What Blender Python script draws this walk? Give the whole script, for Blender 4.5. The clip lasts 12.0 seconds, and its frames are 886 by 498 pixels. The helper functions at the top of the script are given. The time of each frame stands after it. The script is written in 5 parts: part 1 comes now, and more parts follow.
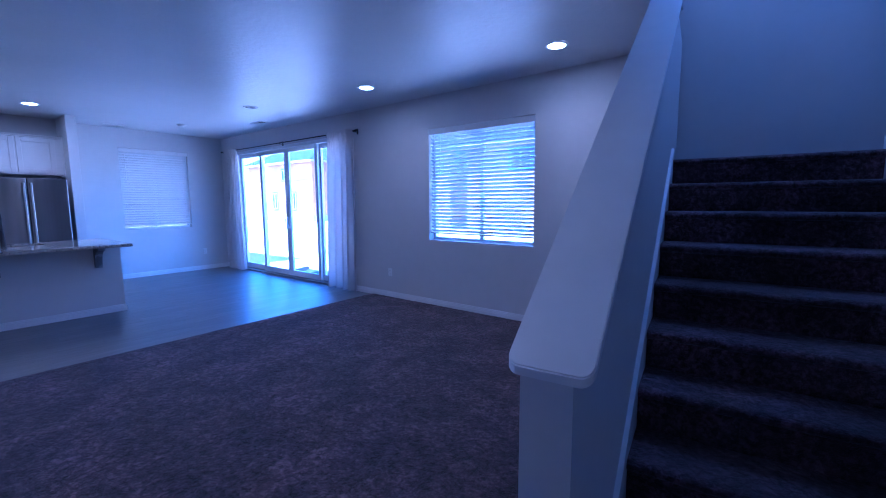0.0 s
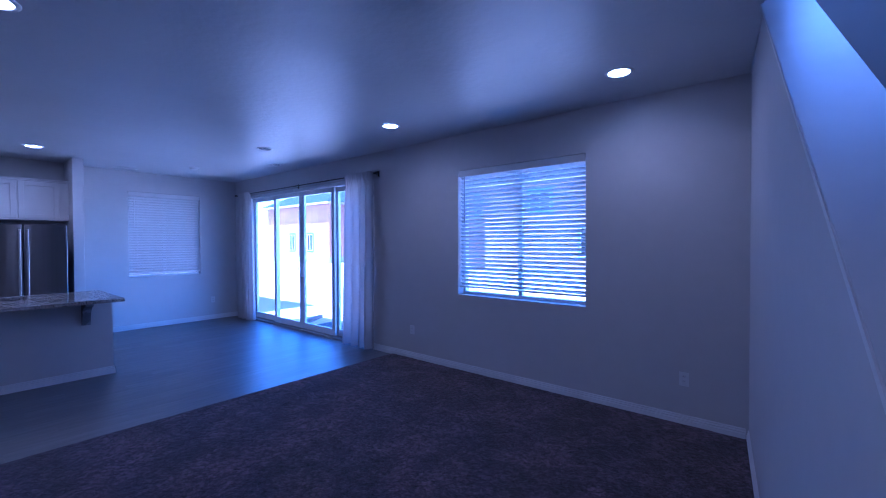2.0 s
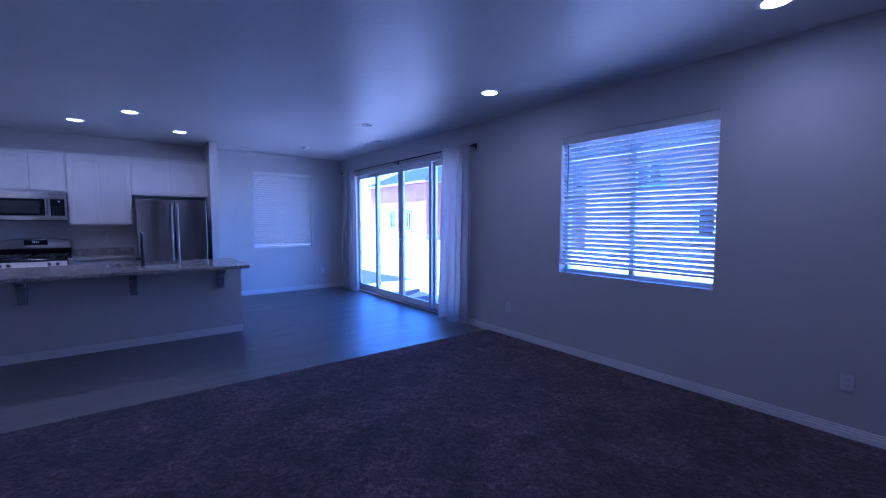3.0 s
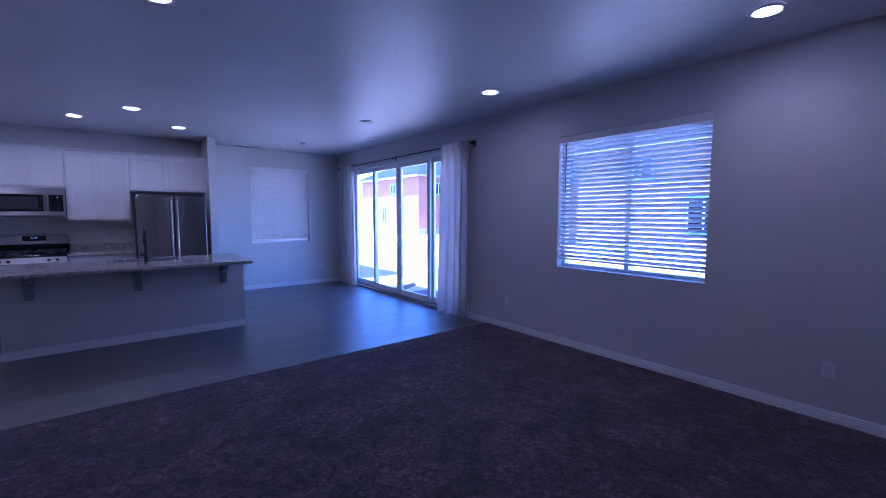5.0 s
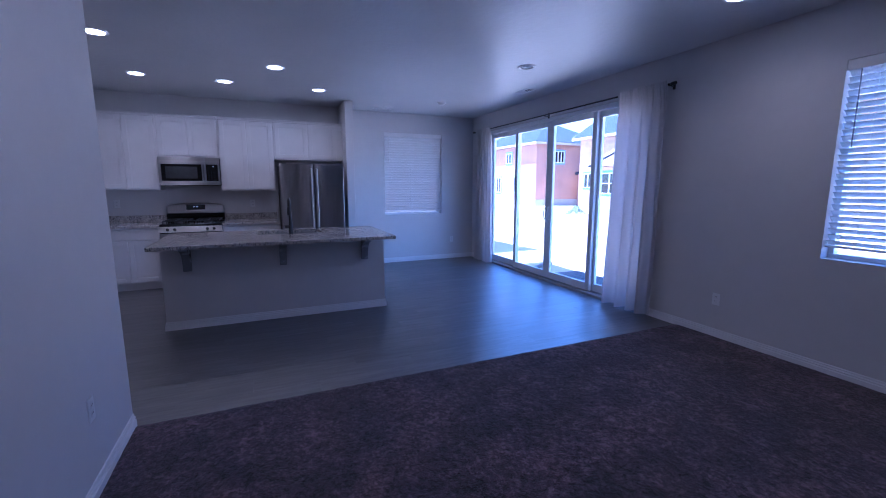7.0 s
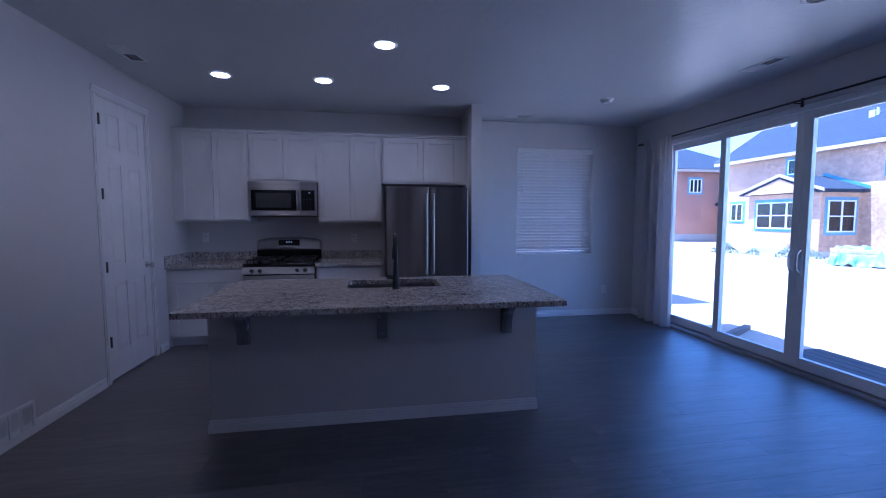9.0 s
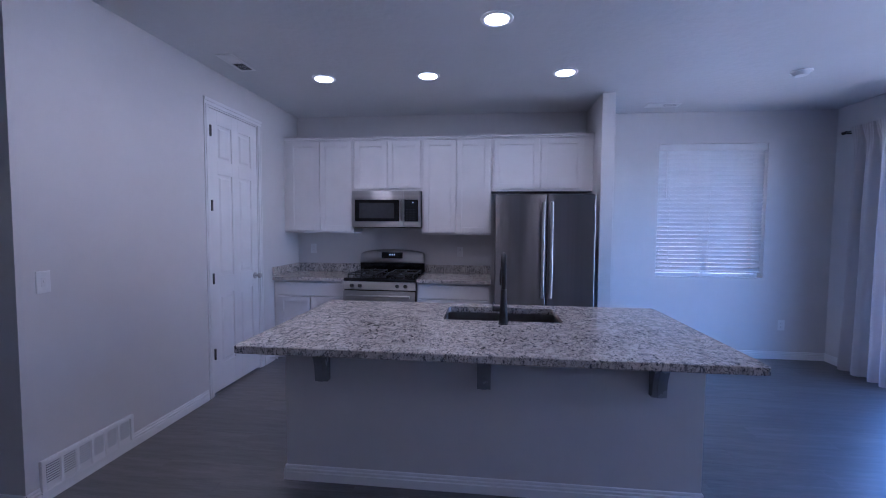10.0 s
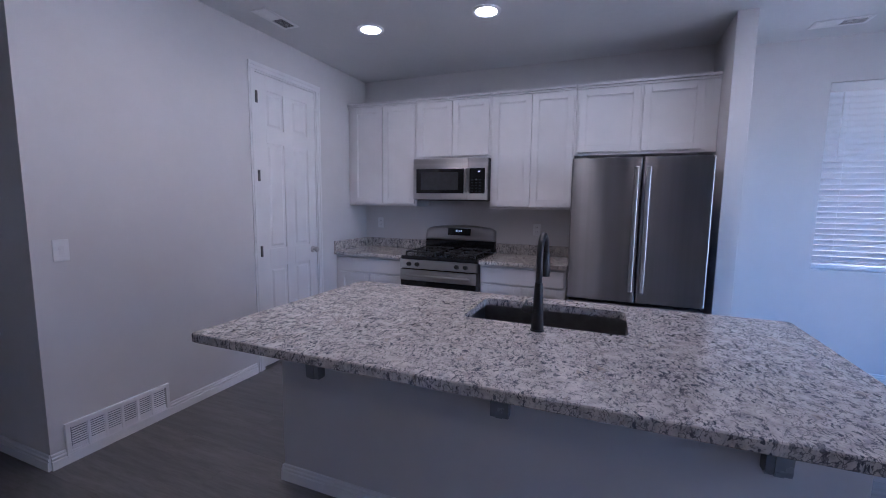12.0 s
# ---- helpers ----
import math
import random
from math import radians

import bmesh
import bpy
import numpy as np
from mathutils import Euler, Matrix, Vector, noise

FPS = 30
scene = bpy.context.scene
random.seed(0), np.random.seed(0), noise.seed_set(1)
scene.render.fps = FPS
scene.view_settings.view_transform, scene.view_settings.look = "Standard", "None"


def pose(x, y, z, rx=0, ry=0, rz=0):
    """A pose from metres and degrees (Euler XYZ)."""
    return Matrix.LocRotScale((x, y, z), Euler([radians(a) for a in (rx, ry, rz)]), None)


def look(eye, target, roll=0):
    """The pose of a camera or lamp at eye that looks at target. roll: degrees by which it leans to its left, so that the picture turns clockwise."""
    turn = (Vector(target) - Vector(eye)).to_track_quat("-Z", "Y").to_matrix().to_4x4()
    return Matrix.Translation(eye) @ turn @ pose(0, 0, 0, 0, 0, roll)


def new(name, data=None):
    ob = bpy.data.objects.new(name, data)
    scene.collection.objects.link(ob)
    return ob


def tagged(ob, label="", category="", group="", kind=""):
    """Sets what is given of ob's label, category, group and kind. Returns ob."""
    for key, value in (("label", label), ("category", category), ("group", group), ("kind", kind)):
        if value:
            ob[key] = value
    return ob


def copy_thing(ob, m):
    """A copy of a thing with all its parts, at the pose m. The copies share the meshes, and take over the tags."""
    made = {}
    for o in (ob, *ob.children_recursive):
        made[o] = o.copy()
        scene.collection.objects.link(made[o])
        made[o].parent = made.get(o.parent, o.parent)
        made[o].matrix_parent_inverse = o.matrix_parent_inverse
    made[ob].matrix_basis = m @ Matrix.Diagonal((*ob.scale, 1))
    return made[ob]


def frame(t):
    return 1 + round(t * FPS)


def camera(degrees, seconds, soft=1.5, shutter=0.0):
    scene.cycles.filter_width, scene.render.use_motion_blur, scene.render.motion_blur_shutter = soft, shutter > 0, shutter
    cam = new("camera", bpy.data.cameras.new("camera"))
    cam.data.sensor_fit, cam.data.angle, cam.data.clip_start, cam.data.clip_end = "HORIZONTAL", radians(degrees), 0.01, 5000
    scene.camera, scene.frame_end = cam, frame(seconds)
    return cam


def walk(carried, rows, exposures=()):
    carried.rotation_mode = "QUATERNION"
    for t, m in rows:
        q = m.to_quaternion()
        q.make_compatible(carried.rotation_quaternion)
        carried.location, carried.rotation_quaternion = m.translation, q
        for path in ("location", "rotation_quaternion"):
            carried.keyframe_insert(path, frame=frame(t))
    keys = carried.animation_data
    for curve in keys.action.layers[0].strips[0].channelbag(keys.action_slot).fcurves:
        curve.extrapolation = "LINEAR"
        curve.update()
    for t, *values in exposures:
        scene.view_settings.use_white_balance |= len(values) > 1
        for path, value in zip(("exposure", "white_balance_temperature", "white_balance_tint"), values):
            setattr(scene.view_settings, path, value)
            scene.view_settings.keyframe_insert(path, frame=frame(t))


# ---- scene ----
cam = camera(93.9, 12.0, soft=1.0)
PATH = [
    (0, (0.207, 0.121, 1.402), (-1.01, 1.692, 1.175), -0.3),
    (0.5, (0.034, 0.222, 1.44), (-1.403, 1.594, 1.215), -0.2),
    (1, (-0.153, 0.372, 1.439), (-1.706, 1.629, 1.341), 0.1),
    (1.5, (-0.227, 0.442, 1.481), (-1.473, 1.999, 1.338), -0.2),
    (2, (-0.368, 0.548, 1.508), (-1.647, 2.086, 1.476), -0.2),
    (2.5, (-0.484, 0.689, 1.473), (-2.052, 1.929, 1.462), 0.0),
    (3, (-0.496, 0.631, 1.452), (-2.085, 1.838, 1.317), 0.1),
    (4.8, (-0.461, 0.479, 1.476), (-2.047, 1.689, 1.337), -0.0),
    (5, (-0.472, 0.469, 1.478), (-2.033, 1.708, 1.314), 0.1),
    (5.5, (-0.574, 0.425, 1.498), (-2.147, 1.638, 1.263), 0.0),
    (6, (-0.865, 0.441, 1.461), (-2.516, 1.555, 1.278), 0.1),
    (6.5, (-1.188, 0.457, 1.452), (-2.928, 1.409, 1.192), 0.2),
    (8.3, (-2.925, 0.553, 1.44), (-4.857, 1.031, 1.237), 0.0),
    (8.5, (-3.1, 0.567, 1.437), (-5.039, 1.015, 1.239), 0.0),
    (9, (-3.528, 0.616, 1.422), (-5.498, 0.935, 1.276), 0.0),
    (9.5, (-3.9, 0.645, 1.43), (-5.894, 0.66, 1.273), 0.2),
    (10, (-4.179, 0.664, 1.463), (-6.165, 0.447, 1.356), 0.4),
    (10.5, (-4.4, 0.748, 1.467), (-6.365, 0.392, 1.367), 0.4),
    (11, (-4.528, 0.84, 1.467), (-6.453, 0.315, 1.333), 0.6),
    (11.5, (-4.653, 0.924, 1.452), (-6.543, 0.293, 1.281), 0.7),
    (12, (-4.845, 1.014, 1.437), (-6.688, 0.27, 1.21), 0.7),
]
EXPOSURES = [(0.0, 3.22, 3450, 26), (1.0, 2.77, 3460, 30), (2.0, 2.62, 3540, 32), (3.0, 2.5, 3660, 34), (5.0, 2.54, 3920, 40), (5.5, 2.62, 3940, 36), (6.5, 2.77, 4030, 30), (8.5, 2.14, 4090, 25), (9.0, 1.99, 4070, 25), (9.5, 2.52, 4140, 25), (10.5, 3.19, 4290, 23), (12.0, 3.14, 4480, 21)]
walk(cam, [(t, look(eye, target, roll)) for t, eye, target, roll in PATH], EXPOSURES)

# ---- daylight ----
SUN_UP, SUN_SIDE = 73.5, 14.0  # elevation; degrees by which the sun stands west of the back of the house
world = bpy.data.worlds.new("sky")
scene.world = world
world.use_nodes = True
wn = world.node_tree.nodes
sky = wn.new("ShaderNodeTexSky")
sky.sky_type = "NISHITA"
sky.sun_disc = False
sky.sun_elevation = radians(SUN_UP)
sky.sun_rotation = radians(180 + SUN_SIDE)
sky.altitude = 1400
world.node_tree.links.new(sky.outputs[0], wn["Background"].inputs[0])
wn["Background"].inputs[1].default_value = 0.15

sun = new("sun", bpy.data.lights.new("sun", "SUN"))
sun.data.energy, sun.data.angle, sun.data.color = 5.0, radians(0.5), (1.0, 0.95, 0.88)
sun_way = Vector((-math.sin(radians(SUN_SIDE)) * math.cos(radians(SUN_UP)), -math.cos(radians(SUN_SIDE)) * math.cos(radians(SUN_UP)), math.sin(radians(SUN_UP))))
sun.matrix_world = look(sun_way * 40, (0, 0, 0))

CEIL = 2.765
CANS = [(-7.78, -0.80), (-7.79, 0.13), (-7.82, 1.29), (-6.86, 0.70), (-6.30, -0.76), (-3.66, 3.63), (-1.335, 3.76), (-3.525, 0.727), (-1.25, 0.75)]
CAN_POWER = 0.30
for cx, cy in CANS:
    lamp = new("can_lamp", bpy.data.lights.new("can_lamp", "AREA"))
    lamp.data.shape, lamp.data.size, lamp.data.energy, lamp.data.color = "DISK", 0.13, CAN_POWER, (1.0, 0.70, 0.46)
    lamp.data.spread = radians(142)
    lamp.matrix_world = pose(cx, cy, CEIL - 0.014)
# added sky lamp in an assumed upstairs window, lights stairs and cap from above
stair_sky = new("stair_window_lamp", bpy.data.lights.new("stair_window_lamp", "AREA"))
stair_sky.data.shape, stair_sky.data.size, stair_sky.data.size_y = "RECTANGLE", 0.9, 1.2
stair_sky.data.energy, stair_sky.data.color = 2.0, (0.74, 0.82, 1.0)
stair_sky.matrix_world = look((0.2, 4.50, 4.15), (-0.35, 3.0, 2.3))


# ---- materials ----
def material(name):
    m = bpy.data.materials.new(name)
    m.use_nodes = True
    return m, m.node_tree.nodes, m.node_tree.links, m.node_tree.nodes["Principled BSDF"]


def coords(nodes, links, stretch=(1, 1, 1), kind="Object"):
    tc = nodes.new("ShaderNodeTexCoord")
    mp = nodes.new("ShaderNodeMapping")
    mp.inputs["Scale"].default_value = stretch
    links.new(tc.outputs[kind], mp.inputs[0])
    return mp.outputs[0]


def noise_of(nodes, links, vec, scale, detail=3.0, rough=0.55):
    n = nodes.new("ShaderNodeTexNoise")
    n.inputs["Scale"].default_value, n.inputs["Detail"].default_value, n.inputs["Roughness"].default_value = scale, detail, rough
    links.new(vec, n.inputs["Vector"])
    return n.outputs["Fac"]


def ramp(nodes, links, fac, stops):
    r = nodes.new("ShaderNodeValToRGB")
    while len(r.color_ramp.elements) < len(stops):
        r.color_ramp.elements.new(0.5)
    for e, (p, c) in zip(r.color_ramp.elements, stops):
        e.position = p
        e.color = (*c, 1) if len(c) == 3 else c
    links.new(fac, r.inputs[0])
    return r.outputs[0]


def mix(nodes, links, fac, a, b, mode="MIX"):
    m = nodes.new("ShaderNodeMix")
    m.data_type, m.blend_type = "RGBA", mode
    for value, socket in ((fac, m.inputs[0]), (a, m.inputs[6]), (b, m.inputs[7])):
        if hasattr(value, "is_linked"):
            links.new(value, socket)
        else:
            socket.default_value = value if isinstance(value, float) else (*value, 1)
    return m.outputs[2]


def add_bump(nodes, links, bsdf, height, strength, distance):
    b = nodes.new("ShaderNodeBump")
    b.inputs["Strength"].default_value, b.inputs["Distance"].default_value = strength, distance
    links.new(height, b.inputs["Height"])
    links.new(b.outputs[0], bsdf.inputs["Normal"])
    return b


def surface(name, low, high, scale=3.0, rough=0.5, bump=0.0, bump_scale=60.0, bump_depth=0.002, metallic=0.0, stretch=(1, 1, 1), rough_var=0.08, fine=None, spec=0.5):
    """Paint, plastic, metal or wood: a colour that drifts between low and high, a fine grain, a relief and a gloss that varies."""
    m, nodes, links, bsdf = material(name)
    vec = coords(nodes, links, stretch)
    big = noise_of(nodes, links, vec, scale)
    col = ramp(nodes, links, big, [(0.3, low), (0.7, high)])
    if fine:
        grain = noise_of(nodes, links, vec, fine, 4.0, 0.65)
        col = mix(nodes, links, 0.35, col, ramp(nodes, links, grain, [(0.35, low), (0.65, high)]))
    links.new(col, bsdf.inputs["Base Color"])
    r = nodes.new("ShaderNodeMapRange")
    r.inputs["To Min"].default_value, r.inputs["To Max"].default_value = max(rough - rough_var, 0.02), rough + rough_var
    links.new(big, r.inputs["Value"])
    links.new(r.outputs[0], bsdf.inputs["Roughness"])
    bsdf.inputs["Metallic"].default_value = metallic
    bsdf.inputs["Specular IOR Level"].default_value = spec
    if bump:
        add_bump(nodes, links, bsdf, noise_of(nodes, links, vec, bump_scale, 3.0, 0.5), bump, bump_depth)
    return m


WALL = surface("wall_paint", (0.57, 0.549, 0.538), (0.61, 0.589, 0.578), 1.2, 0.62, 0.25, 90.0, 0.0015, fine=7.0)
CEILING = surface("ceiling_paint", (0.55, 0.55, 0.55), (0.62, 0.62, 0.62), 0.9, 0.40, 0.9, 17.0, 0.004, rough_var=0.08, spec=0.55)
TRIM = surface("white_trim_paint", (0.67, 0.658, 0.653), (0.73, 0.718, 0.713), 4.0, 0.38, 0.08, 120.0, 0.0005)
CABINET = surface("white_cabinet_lacquer", (0.64, 0.617, 0.608), (0.70, 0.677, 0.668), 3.0, 0.34, 0.06, 150.0, 0.0004)
VINYL = surface("white_vinyl_frame", (0.70, 0.71, 0.725), (0.76, 0.77, 0.785), 5.0, 0.32)
BASEPAINT = surface("baseboard_paint", (0.70, 0.689, 0.685), (0.76, 0.749, 0.745), 4.0, 0.42, 0.08, 120.0, 0.0005)
PLASTIC = surface("white_plastic", (0.70, 0.694, 0.688), (0.76, 0.754, 0.748), 20.0, 0.35)
BLIND = surface("white_blind_slat", (0.62, 0.63, 0.64), (0.68, 0.69, 0.70), 8.0, 0.42, 0.08, 200.0, 0.0004)


def let_light_through(m, share):
    nodes, links = m.node_tree.nodes, m.node_tree.links
    thin, blend = nodes.new("ShaderNodeBsdfTranslucent"), nodes.new("ShaderNodeMixShader")
    thin.inputs[0].default_value = (0.86, 0.86, 0.86, 1)
    blend.inputs[0].default_value = share
    links.new(nodes["Principled BSDF"].outputs[0], blend.inputs[1])
    links.new(thin.outputs[0], blend.inputs[2])
    links.new(blend.outputs[0], nodes["Material Output"].inputs[0])


let_light_through(BLIND, 0.40)
BLACK = surface("matte_black_metal", (0.010, 0.010, 0.011), (0.022, 0.022, 0.024), 30.0, 0.38, spec=0.5)
ENAMEL = surface("black_enamel", (0.006, 0.006, 0.007), (0.014, 0.014, 0.015), 12.0, 0.14)
IRON = surface("cast_iron_grate", (0.012, 0.012, 0.012), (0.035, 0.035, 0.035), 60.0, 0.55, 0.3, 300.0, 0.001)
DARKGLASS = surface("black_glass", (0.004, 0.004, 0.005), (0.008, 0.008, 0.009), 3.0, 0.07, rough_var=0.02)
STEEL = surface("brushed_stainless", (0.235, 0.222, 0.218), (0.30, 0.285, 0.28), 1.0, 0.31, 0, metallic=1.0, stretch=(9, 9, 0.2), rough_var=0.03)
STEEL_H = surface("brushed_stainless_level", (0.42, 0.408, 0.40), (0.51, 0.496, 0.486), 1.0, 0.36, 0.03, 9.0, 0.0004, 1.0, (16, 0.2, 16), 0.05)
def brushed(m, amount, turn):
    """Brush marks that draw highlights out."""
    nodes, links = m.node_tree.nodes, m.node_tree.links
    t = nodes.new("ShaderNodeTangent")
    t.direction_type, t.axis = "RADIAL", "Z"
    bsdf = nodes["Principled BSDF"]
    bsdf.inputs["Anisotropic"].default_value, bsdf.inputs["Anisotropic Rotation"].default_value = amount, turn
    links.new(t.outputs[0], bsdf.inputs["Tangent"])


brushed(STEEL, 1.0, 0.25)
brushed(STEEL_H, 0.95, 0.25)
CHROME = surface("satin_nickel", (0.44, 0.42, 0.40), (0.52, 0.50, 0.475), 10.0, 0.33, 0, metallic=1.0)
HINGE = surface("dark_nickel", (0.10, 0.095, 0.09), (0.16, 0.152, 0.145), 20.0, 0.35, metallic=0.8)
SILLGREY = surface("dull_sill_metal", (0.26, 0.265, 0.275), (0.36, 0.365, 0.375), 5.0, 0.45, 0.1, 60.0, 0.0005)
SINK = surface("sink_stainless", (0.24, 0.237, 0.235), (0.34, 0.336, 0.333), 6.0, 0.32, 0.0, 14.0, 0.0005, 1.0, (1, 3, 3))
CORBEL = surface("grey_bracket_steel", (0.25, 0.265, 0.285), (0.32, 0.335, 0.355), 9.0, 0.26, 0.1, 80.0, 0.0006, metallic=0.2)
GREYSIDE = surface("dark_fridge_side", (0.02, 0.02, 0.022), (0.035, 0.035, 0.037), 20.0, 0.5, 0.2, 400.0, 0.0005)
# near-black colour that stands in for shade in vents and outlet slots
SHADOWGAP = surface("painted_gap_shade", (0.012, 0.012, 0.013), (0.03, 0.03, 0.03), 9.0, 0.8)
def sheathing(name, low, high):
    """Boards of strand sheathing: seams in courses, boards of uneven tone, a strewn grain."""
    m, nodes, links, bsdf = material(name)
    vec = coords(nodes, links)
    cut, join, add = nodes.new("ShaderNodeSeparateXYZ"), nodes.new("ShaderNodeCombineXYZ"), nodes.new("ShaderNodeMath")
    links.new(vec, cut.inputs[0])
    links.new(cut.outputs[0], add.inputs[0])
    links.new(cut.outputs[1], add.inputs[1])
    links.new(add.outputs[0], join.inputs[0])
    links.new(cut.outputs[2], join.inputs[1])
    board = nodes.new("ShaderNodeTexBrick")
    for key, value in (("Scale", 1.0), ("Brick Width", 2.44), ("Row Height", 1.22), ("Mortar Size", 0.014), ("Mortar Smooth", 0.5), ("Bias", 0.0)):
        board.inputs[key].default_value = value
    board.inputs["Color1"].default_value, board.inputs["Color2"].default_value = (*low, 1), (*high, 1)
    board.inputs["Mortar"].default_value = (low[0] * 0.75, low[1] * 0.75, low[2] * 0.75, 1)
    links.new(join.outputs[0], board.inputs["Vector"])
    strands = ramp(nodes, links, noise_of(nodes, links, vec, 7.0, 5.0, 0.7), [(0.35, (0.72, 0.72, 0.72)), (0.65, (1.22, 1.20, 1.18))])
    stain = ramp(nodes, links, noise_of(nodes, links, vec, 0.45, 3.0), [(0.35, (0.82, 0.82, 0.84)), (0.65, (1.1, 1.08, 1.05))])
    links.new(mix(nodes, links, 1.0, mix(nodes, links, 1.0, board.outputs["Color"], strands, "MULTIPLY"), stain, "MULTIPLY"), bsdf.inputs["Base Color"])
    bsdf.inputs["Roughness"].default_value = 0.85
    return m


STUCCO = sheathing("plywood_sheathing", (0.46, 0.315, 0.215), (0.51, 0.355, 0.245))
STUCCO_B = sheathing("tan_sheathing", (0.37, 0.205, 0.150), (0.41, 0.235, 0.175))
WRAP = surface("blue_flashing_tape", (0.12, 0.25, 0.37), (0.18, 0.33, 0.45), 2.0, 0.5)
SHINGLE = surface("grey_roof_shingle", (0.016, 0.021, 0.032), (0.058, 0.066, 0.083), 2.0, 0.9, 0.6, 5.0, 0.02, stretch=(1, 5, 5), fine=9.0, spec=0.2)
PALEWRAP = surface("pale_sheathing", (0.52, 0.46, 0.41), (0.66, 0.60, 0.54), 0.5, 0.8, 0.3, 6.0, 0.01, fine=9.0)
FASCIA = surface("primed_fascia", (0.42, 0.35, 0.26), (0.52, 0.44, 0.34), 2.0, 0.6)
CONCRETE = surface("foundation_concrete", (0.34, 0.34, 0.33), (0.46, 0.45, 0.44), 1.0, 0.85, 0.3, 20.0, 0.004, fine=8.0)
DIRT = surface("pale_sandy_dirt", (0.38, 0.31, 0.235), (0.54, 0.455, 0.355), 0.25, 0.95, 0.8, 7.0, 0.03, fine=3.0)
DECK = surface("weathered_deck_wood", (0.040, 0.036, 0.034), (0.085, 0.076, 0.070), 3.0, 0.75, 0.4, 30.0, 0.002, stretch=(0.4, 6, 6), fine=20.0)
LUMBER = surface("dark_scrap_lumber", (0.10, 0.085, 0.075), (0.20, 0.17, 0.14), 4.0, 0.8, 0.4, 30.0, 0.003)
SHRUB = surface("grey_green_shrub_leaf", (0.12, 0.15, 0.10), (0.26, 0.29, 0.21), 4.0, 0.8)
TARP = surface("pale_teal_tarp", (0.03, 0.12, 0.14), (0.42, 0.52, 0.50), 2.2, 0.5, 0.4, 6.0, 0.02)


def granite():
    """Cream stone with grey clouds, dark flakes that lie one way in drifts, tan stains and fine specks."""
    m, nodes, links, bsdf = material("white_granite")
    vec = coords(nodes, links)

    def warped(scale, amount, source):
        n, v = nodes.new("ShaderNodeTexNoise"), nodes.new("ShaderNodeVectorMath")
        n.inputs["Scale"].default_value, n.inputs["Detail"].default_value = scale, 3.0
        links.new(vec, n.inputs["Vector"])
        v.operation = "MULTIPLY_ADD"
        v.inputs[1].default_value = (amount, amount, amount)
        links.new(n.outputs["Color"], v.inputs[0])
        links.new(source, v.inputs[2])
        return v.outputs[0]

    def turned(angle, stretch, source):
        mp = nodes.new("ShaderNodeMapping")
        mp.inputs["Rotation"].default_value = (0, 0, radians(angle))
        mp.inputs["Scale"].default_value = stretch
        links.new(source, mp.inputs[0])
        return mp.outputs[0]

    soft = warped(5.0, 0.07, vec)
    bent = turned(38, (1.0, 2.3, 1.0), warped(26.0, 0.035, soft))
    base = ramp(nodes, links, noise_of(nodes, links, soft, 24.0, 5.0, 0.65), [(0.33, (0.37, 0.335, 0.305)), (0.46, (0.51, 0.462, 0.415)), (0.62, (0.64, 0.585, 0.525))])
    drift = noise_of(nodes, links, soft, 7.0, 4.0, 0.65)
    gate = ramp(nodes, links, drift, [(0.34, (0.12, 0.12, 0.12)), (0.52, (1, 1, 1))])
    halo = ramp(nodes, links, noise_of(nodes, links, bent, 23.0, 4.0, 0.6), [(0.52, (0, 0, 0)), (0.66, (0.62, 0.62, 0.62))])
    col = mix(nodes, links, mix(nodes, links, 1.0, halo, gate, "MULTIPLY"), base, (0.235, 0.235, 0.25))
    flake = ramp(nodes, links, noise_of(nodes, links, bent, 38.0, 3.0, 0.64), [(0.555, (0, 0, 0)), (0.60, (1, 1, 1))])
    col = mix(nodes, links, mix(nodes, links, 1.0, flake, gate, "MULTIPLY"), col, (0.074, 0.078, 0.093))
    cells = nodes.new("ShaderNodeTexVoronoi")
    cells.feature = "DISTANCE_TO_EDGE"
    cells.inputs["Scale"].default_value = 36.0
    links.new(turned(38, (1.0, 1.7, 1.0), warped(34.0, 0.05, soft)), cells.inputs["Vector"])
    vein = ramp(nodes, links, cells.outputs["Distance"], [(0.025, (0.85, 0.85, 0.85)), (0.07, (0, 0, 0))])
    patch = ramp(nodes, links, noise_of(nodes, links, soft, 19.0, 4.0, 0.7), [(0.45, (0, 0, 0)), (0.51, (1, 1, 1))])
    col = mix(nodes, links, mix(nodes, links, 1.0, vein, patch, "MULTIPLY"), col, (0.080, 0.083, 0.097))
    tan = ramp(nodes, links, noise_of(nodes, links, bent, 12.0, 4.0, 0.6), [(0.63, (0, 0, 0)), (0.70, (0.5, 0.5, 0.5))])
    col = mix(nodes, links, tan, col, (0.27, 0.215, 0.155))
    speck = nodes.new("ShaderNodeTexVoronoi")
    speck.inputs["Scale"].default_value = 150.0
    links.new(soft, speck.inputs["Vector"])
    dots = ramp(nodes, links, speck.outputs["Distance"], [(0.10, (0.5, 0.5, 0.5)), (0.24, (0, 0, 0))])
    col = mix(nodes, links, dots, col, (0.13, 0.125, 0.125))
    links.new(col, bsdf.inputs["Base Color"])
    bsdf.inputs["Roughness"].default_value = 0.10
    add_bump(nodes, links, bsdf, noise_of(nodes, links, vec, 40.0), 0.03, 0.0005)
    return m


